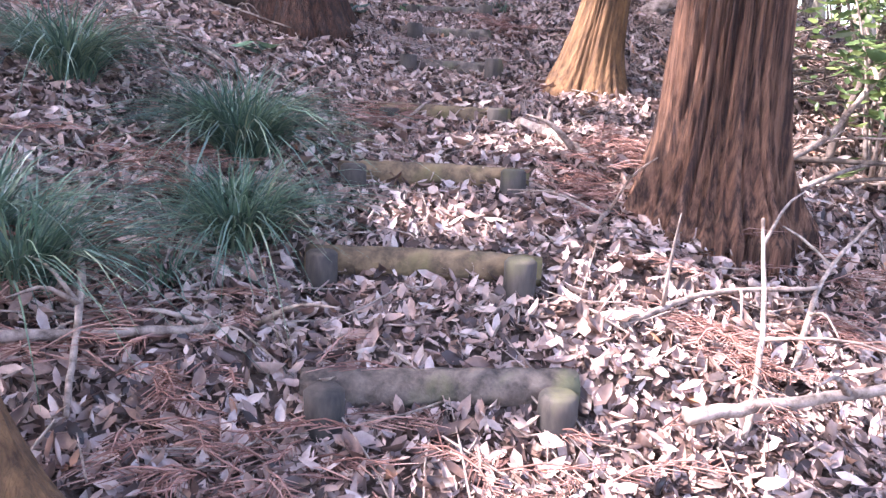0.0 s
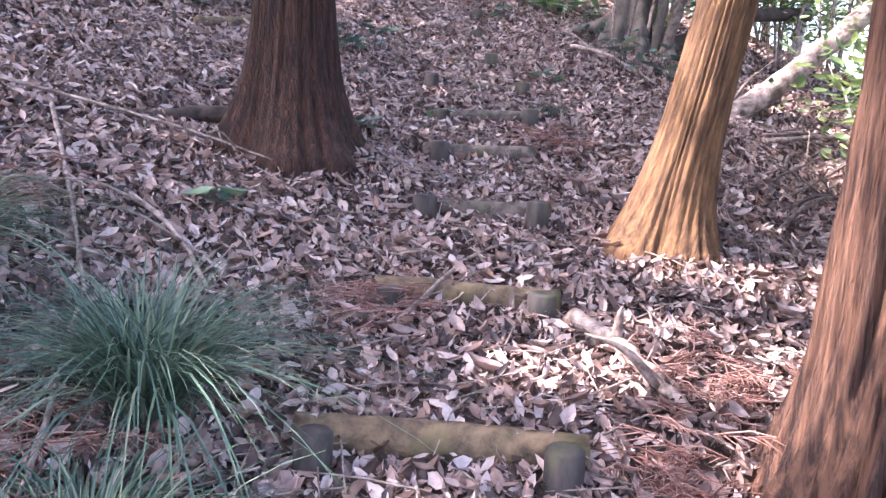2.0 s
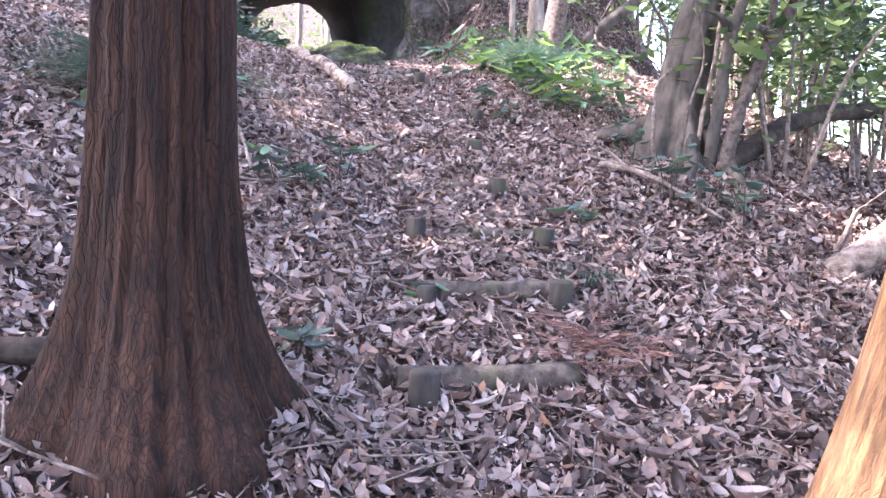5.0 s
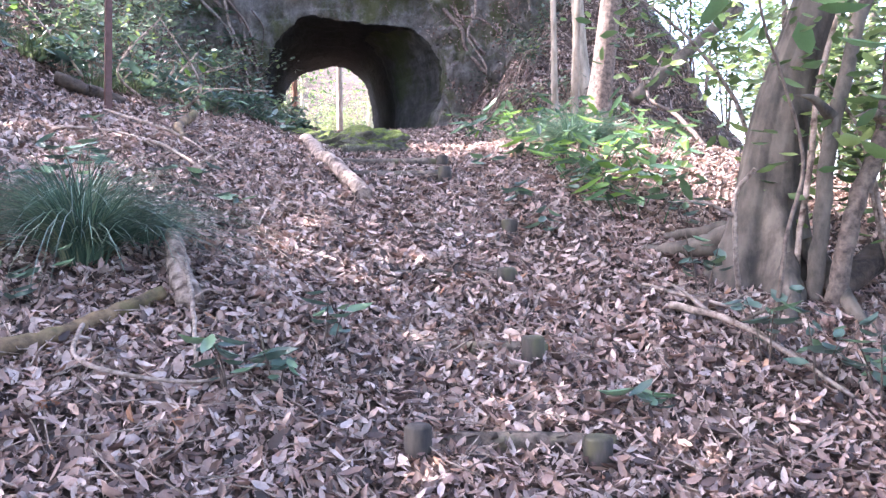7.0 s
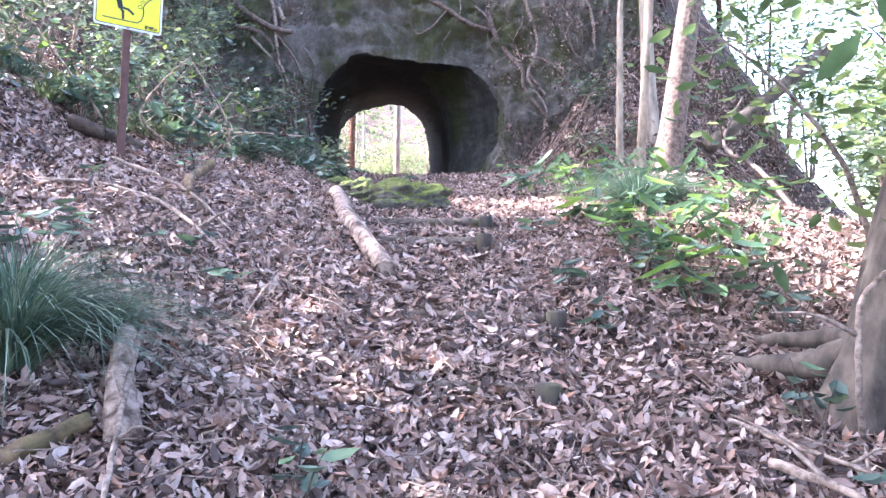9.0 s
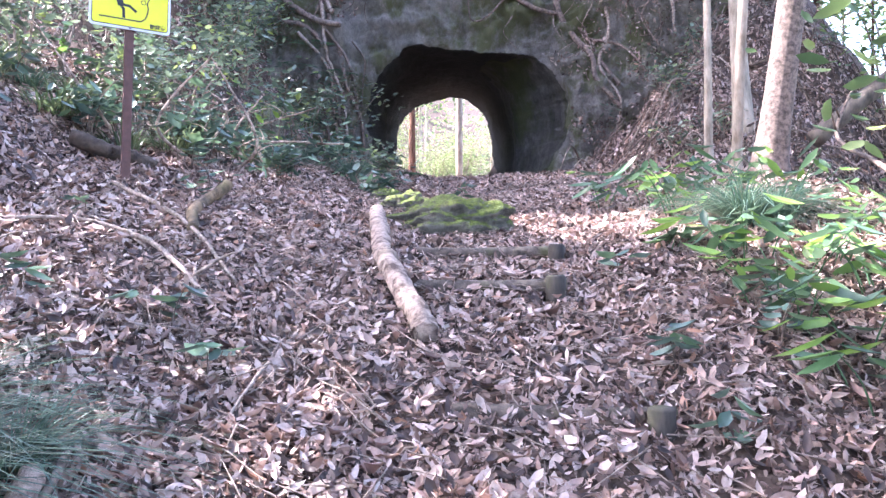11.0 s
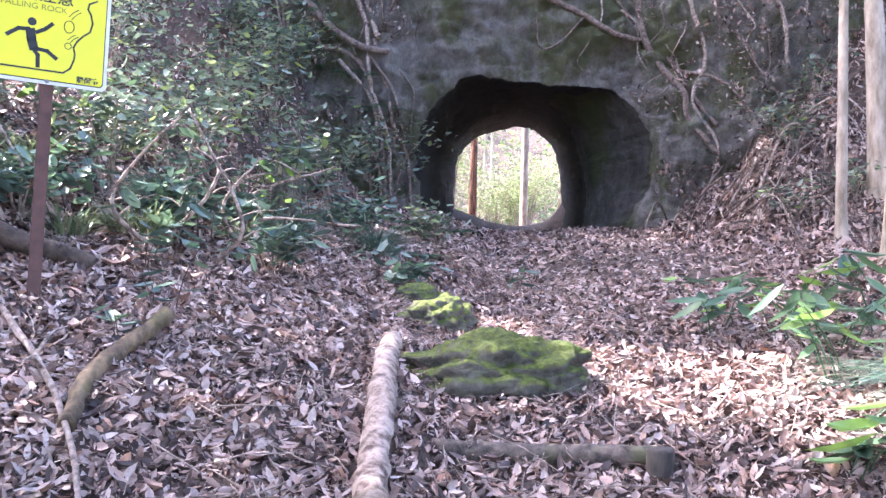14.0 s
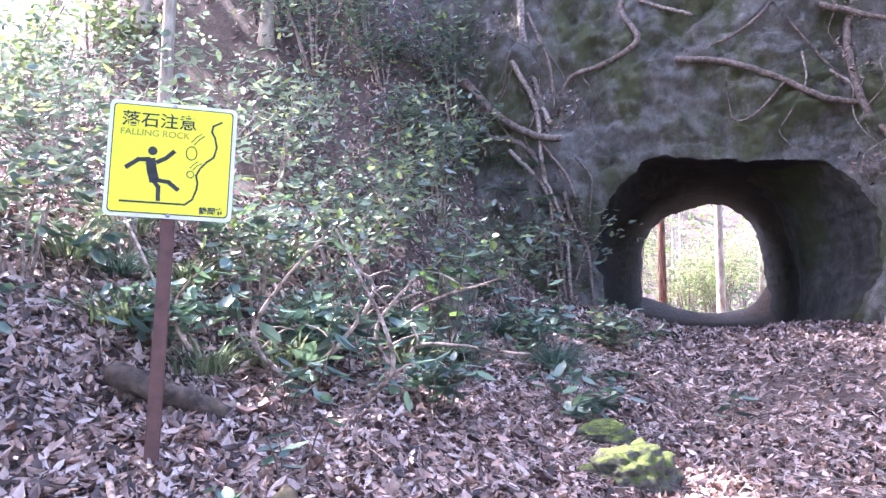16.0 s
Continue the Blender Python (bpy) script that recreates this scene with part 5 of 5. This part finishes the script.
stick([(1.3, 12.0, 0.0), (1.0, 12.5, 0.35), (0.7, 13.2, 0.6), (0.9, 13.6, 1.2)], 0.03, 0.012, DARKTWIG, "crooked dark branch on the bank", group="brushwood", seed=536, twigs=5)
# the leafy sapling in front of the grey tree
z0 = gz(0.89, 6.71)
sapling = stick([(0.89, 6.71, z0 - 0.02), (0.95, 6.74, z0 + 0.45), (1.02, 6.8, 2.95), (0.96, 6.76, 3.2), (0.86, 6.72, 3.5), (0.84, 6.7, 3.75)], 0.009, 0.004, DARKTWIG, "slender sapling with large glossy leaves before the grey tree", "sapling", "sapling", seed=540, lift=False)
for k in range(16):
    a, u = rs.rand() * 6.283, k / 15
    p = np.array((0.98 - 0.2 * u - 0.89 + 0.24 * math.cos(a), 0.06 + 0.2 * math.sin(a), 3.35 + 0.5 * u - z0))
    v, f = leaves_np(p[None], np.array([0.19]), np.array([0.075]), np.array([a]), np.array([rs.uniform(-0.7, 0.1)]), np.array([rs.uniform(-0.4, 0.4)]), np.array([1.2]))
    child("leaf", mesh_np("leaf", v, f, BROAD, True), sapling)
# beyond the tunnel
for i in range(30):
    a, c = rs.uniform(9, 21), rs.uniform(-5, 5)
    p = MOUTH + AXIS * a + ACROSS * c
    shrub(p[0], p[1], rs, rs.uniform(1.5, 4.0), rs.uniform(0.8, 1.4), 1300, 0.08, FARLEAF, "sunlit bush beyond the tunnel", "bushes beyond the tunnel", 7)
for i, (a, c) in enumerate([(9.5, -0.75), (9.0, 0.45), (11, -1.4), (13, 1.6)]):
    p = MOUTH + AXIS * a + ACROSS * c
    tree(400 + i, (p[0], p[1]), (0.005, 0), 9, (0.11, 0.1, 0.08, 0.04), PALEBARK if i != 0 else CEDAR, "straight trunk beyond the tunnel", 0.3, 3, 2, 0.2, group="trees beyond the tunnel", crown=BRIGHT, ridge=0.006, flare=0.03, flare_h=0.2, segs=16, rings=30)

# ---- far woods ----
rs = np.random.RandomState(41)
for k in range(16):
    a, cc = rs.uniform(21, 34), rs.uniform(-7, 7)
    p = MOUTH + AXIS * a + ACROSS * cc
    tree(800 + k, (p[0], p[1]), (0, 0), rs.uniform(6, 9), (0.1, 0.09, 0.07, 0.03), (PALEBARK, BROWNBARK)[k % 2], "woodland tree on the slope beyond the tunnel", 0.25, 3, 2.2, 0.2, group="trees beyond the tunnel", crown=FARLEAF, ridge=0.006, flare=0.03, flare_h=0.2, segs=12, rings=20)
N = 70000
ang = rs.rand(N) * 6.283
rad = rs.uniform(20, 42, N)
px_, py_ = -2 + rad * np.cos(ang), 8 + rad * np.sin(ang)
P = np.stack([px_, py_, ground(px_, py_) + rs.rand(N) ** 1.4 * 9], 1)
L = rs.uniform(0.14, 0.34, N)
v, f = leaves_np(P, L, L * 0.5, rs.rand(N) * 6.283, rs.normal(0, 0.5, N), rs.normal(0, 0.5, N), np.ones(N), (SMALL_V, SMALL_F))
tagged(new("far_woods", mesh_np("far_woods", v, f, BRIGHT)), "sunlit far woodland foliage", "woods", kind="stuff")

# ---- leaf litter ----
rs = np.random.RandomState(51)


def scatter(n, x0, x1, y0, y1, keep):
    x, y = rs.uniform(x0, x1, n), rs.uniform(y0, y1, n)
    k = keep(x, y)
    return x[k], y[k]


def litter_mesh(name, x, y, size, mat, lift=0.03, tilt=0.35, shape=(LEAF_V, LEAF_F)):
    n = len(x)
    L = size * rs.uniform(0.6, 1.35, n)
    e = 0.04
    z = ground(x, y)
    sxx, syy = (ground(x + e, y) - z) / e, (ground(x, y + e) - z) / e
    yaw = rs.rand(n) * 6.283
    slope = np.arctan(np.clip(sxx * np.cos(yaw) + syy * np.sin(yaw), -1.5, 1.5))
    cross = np.arctan(np.clip(-sxx * np.sin(yaw) + syy * np.cos(yaw), -1.5, 1.5))
    v, f = leaves_np(np.stack([x, y, z + 0.004 + rs.rand(n) ** 2 * lift], 1), L, L * rs.uniform(0.24, 0.48, n), yaw, slope + rs.normal(0, tilt, n), cross + rs.normal(0, tilt, n), rs.uniform(-1.5, 3.0, n), shape)
    return mesh_np(name, v, f, mat)


def bare(x, y):
    a = (x - MOUTH[0]) * AXIS[0] + (y - MOUTH[1]) * AXIS[1]
    return a < 0.4


x1, y1 = scatter(84000, -2.6, 2.2, 0.5, 7.5, lambda x, y: bare(x, y))
x2, y2 = scatter(68000, -4.6, 1.8, 6.5, 12.5, lambda x, y: bare(x, y))
x3, y3 = scatter(75000, -7.5, 3.5, 3.0, 16.5, lambda x, y: bare(x, y) & ~((np.abs(x + 1) < 2) & (y < 10)))
tagged(new("leaf_litter", litter_mesh("leaf_litter", np.concatenate([x1, x2, x3]), np.concatenate([y1, y2, y3]), 0.058, LITTER, 0.035, 0.5)), "dry brown and pinkish fallen leaves covering the ground", "leaf litter", kind="stuff")


bank_x, bank_y = rs.uniform(-3.2, 1.5, 26000), rs.uniform(12.0, 16.6, 26000)
keep = ((bank_x - MOUTH[0]) * ACROSS[0] + (bank_y - MOUTH[1]) * ACROSS[1] > 1.7) & bare(bank_x, bank_y)
tagged(new("bank_leaf_litter", litter_mesh("bank_leaf_litter", bank_x[keep], bank_y[keep], 0.075, LITTER, 0.07, 0.6, (SMALL_V, SMALL_F))), "dry leaves caught on the steep bank by the tunnel", "leaf litter", kind="stuff")
# thinner cover farther off on every side
far_x, far_y = rs.normal(-2, 6.5, 130000), rs.normal(7, 6.5, 130000)
keep = bare(far_x, far_y) & ((far_x < -2.6) | (far_x > 1.9) | (far_y < 0.6))
tagged(new("outer_leaf_litter", litter_mesh("outer_leaf_litter", far_x[keep], far_y[keep], 0.085, LITTER, 0.03, 0.4, (SMALL_V, SMALL_F))), "dry fallen leaves on the slopes beside the path", "leaf litter", kind="stuff")
x1, y1 = scatter(70000, -1.8, 1.9, 0.6, 6.5, lambda x, y: bare(x, y))
x2, y2 = scatter(55000, -3.6, 1.2, 6.5, 11.5, lambda x, y: bare(x, y))
tagged(new("leaf_crumbs", litter_mesh("leaf_crumbs", np.concatenate([x1, x2]), np.concatenate([y1, y2]), 0.026, LITTER, 0.035, 0.6, (SMALL_V, SMALL_F))), "crumbled bits of dry leaves between the larger ones", "leaf litter", kind="stuff")


def needles(n, regions, name, label, mat):
    """Dead cedar fronds: little feathered sprays."""
    vs, fs = [], []
    for x, y, r in regions:
        for k in range(n):
            px, py = x + rs.normal(0, r), y + rs.normal(0, r)
            a = rs.rand() * 6.283
            L = rs.uniform(0.08, 0.2)
            d = Vector((math.cos(a), math.sin(a), rs.uniform(-0.1, 0.35)))
            s = Vector((px, py, gz(px, py) + rs.uniform(0.01, 0.06)))
            pts = [s, s + d * L * 0.5 + Vector((0, 0, 0.015)), s + d * L]
            v, f = tube(pts, (0.0022, 0.002, 0.001), 4, cap=False)
            fs += [tuple(j + len(vs) for j in q) for q in f]
            vs += v
            for b in range(12):
                u = s + d * L * (0.15 + 0.065 * b)
                w = a + (0.6 if b % 2 else -0.6)
                e = u + Vector((math.cos(w), math.sin(w), rs.uniform(-0.1, 0.2))) * L * 0.4
                v, f = tube([u, e], (0.002, 0.0008), 3, cap=False)
                fs += [tuple(j + len(vs) for j in q) for q in f]
                vs += v
    return tagged(new(name, mesh_np(name, vs, fs, mat)), label, "dead fronds", kind="stuff")


needles(36, [(-0.1, 1.55, 0.16), (0.15, 1.5, 0.12), (0.75, 1.45, 0.2), (-0.4, 1.85, 0.12), (-0.55, 2.5, 0.12), (1.2, 2.05, 0.06), (0.95, 3.3, 0.1), (0.03, 3.5, 0.06), (0.5, 5.15, 0.07), (-1.2, 3.3, 0.15), (0.85, 2.85, 0.1), (1.55, 2.4, 0.2)], "cedar_fronds", "reddish-brown dead cedar fronds on the leaves", FROND)
# fine twigs strewn over the leaves
vs, fs = [], []
for k in range(2600):
    y = rs.uniform(0.8, 13.5)
    x = float(np.interp(y, TRAIL[:, 0], TRAIL[:, 1])) + rs.normal(0, 1.4)
    a, L = rs.rand() * 6.283, rs.uniform(0.06, 0.32)
    d = Vector((math.cos(a), math.sin(a), 0))
    pts = []
    for u in (-0.5, 0, 0.5):
        q = Vector((x, y, 0)) + d * L * u
        pts.append(Vector((q.x + rs.uniform(-0.01, 0.01), q.y, gz(q.x, q.y) + 0.025 + rs.uniform(0, 0.03))))
    v, f = tube(pts, (0.003, 0.0028, 0.0015), 4, cap=False)
    fs += [tuple(j + len(vs) for j in q) for q in f]
    vs += v
tagged(new("twig_litter", mesh_np("twig_litter", vs, fs, TWIG)), "thin dry twigs strewn over the leaves", "twigs", kind="stuff")
# the large leaves that lie loose on top, one by one
single = []
for k in range(6):
    v, f = leaves_np(np.zeros((1, 3)), np.array([0.07 + 0.008 * k]), np.array([0.026 + 0.004 * (k % 3)]), np.zeros(1), np.zeros(1), np.zeros(1), np.array([(-1.0, 1.0, 1.8, 2.6, 0.5, 3.2)[k]]))
    single.append(mesh_np("fallen_leaf", v, f, LOOSELEAF))
heap = thing("loose_leaves", (0.3, 3.0, gz(0.3, 3.0)), 0, 1, "large dry leaves lying loose on the path", "leaves")
inv = heap.matrix_world.inverted()
for k in range(290):
    y = rs.uniform(1.5, 9.0)
    x = float(np.interp(y, TRAIL[:, 0], TRAIL[:, 1])) + rs.normal(0, 0.55)
    ob = new("fallen_leaf", single[k % 6])
    ob.parent = heap
    ob.matrix_local = inv @ pose(x, y, gz(x, y) + 0.035, rs.uniform(-20, 35), rs.uniform(-20, 20), rs.rand() * 360)
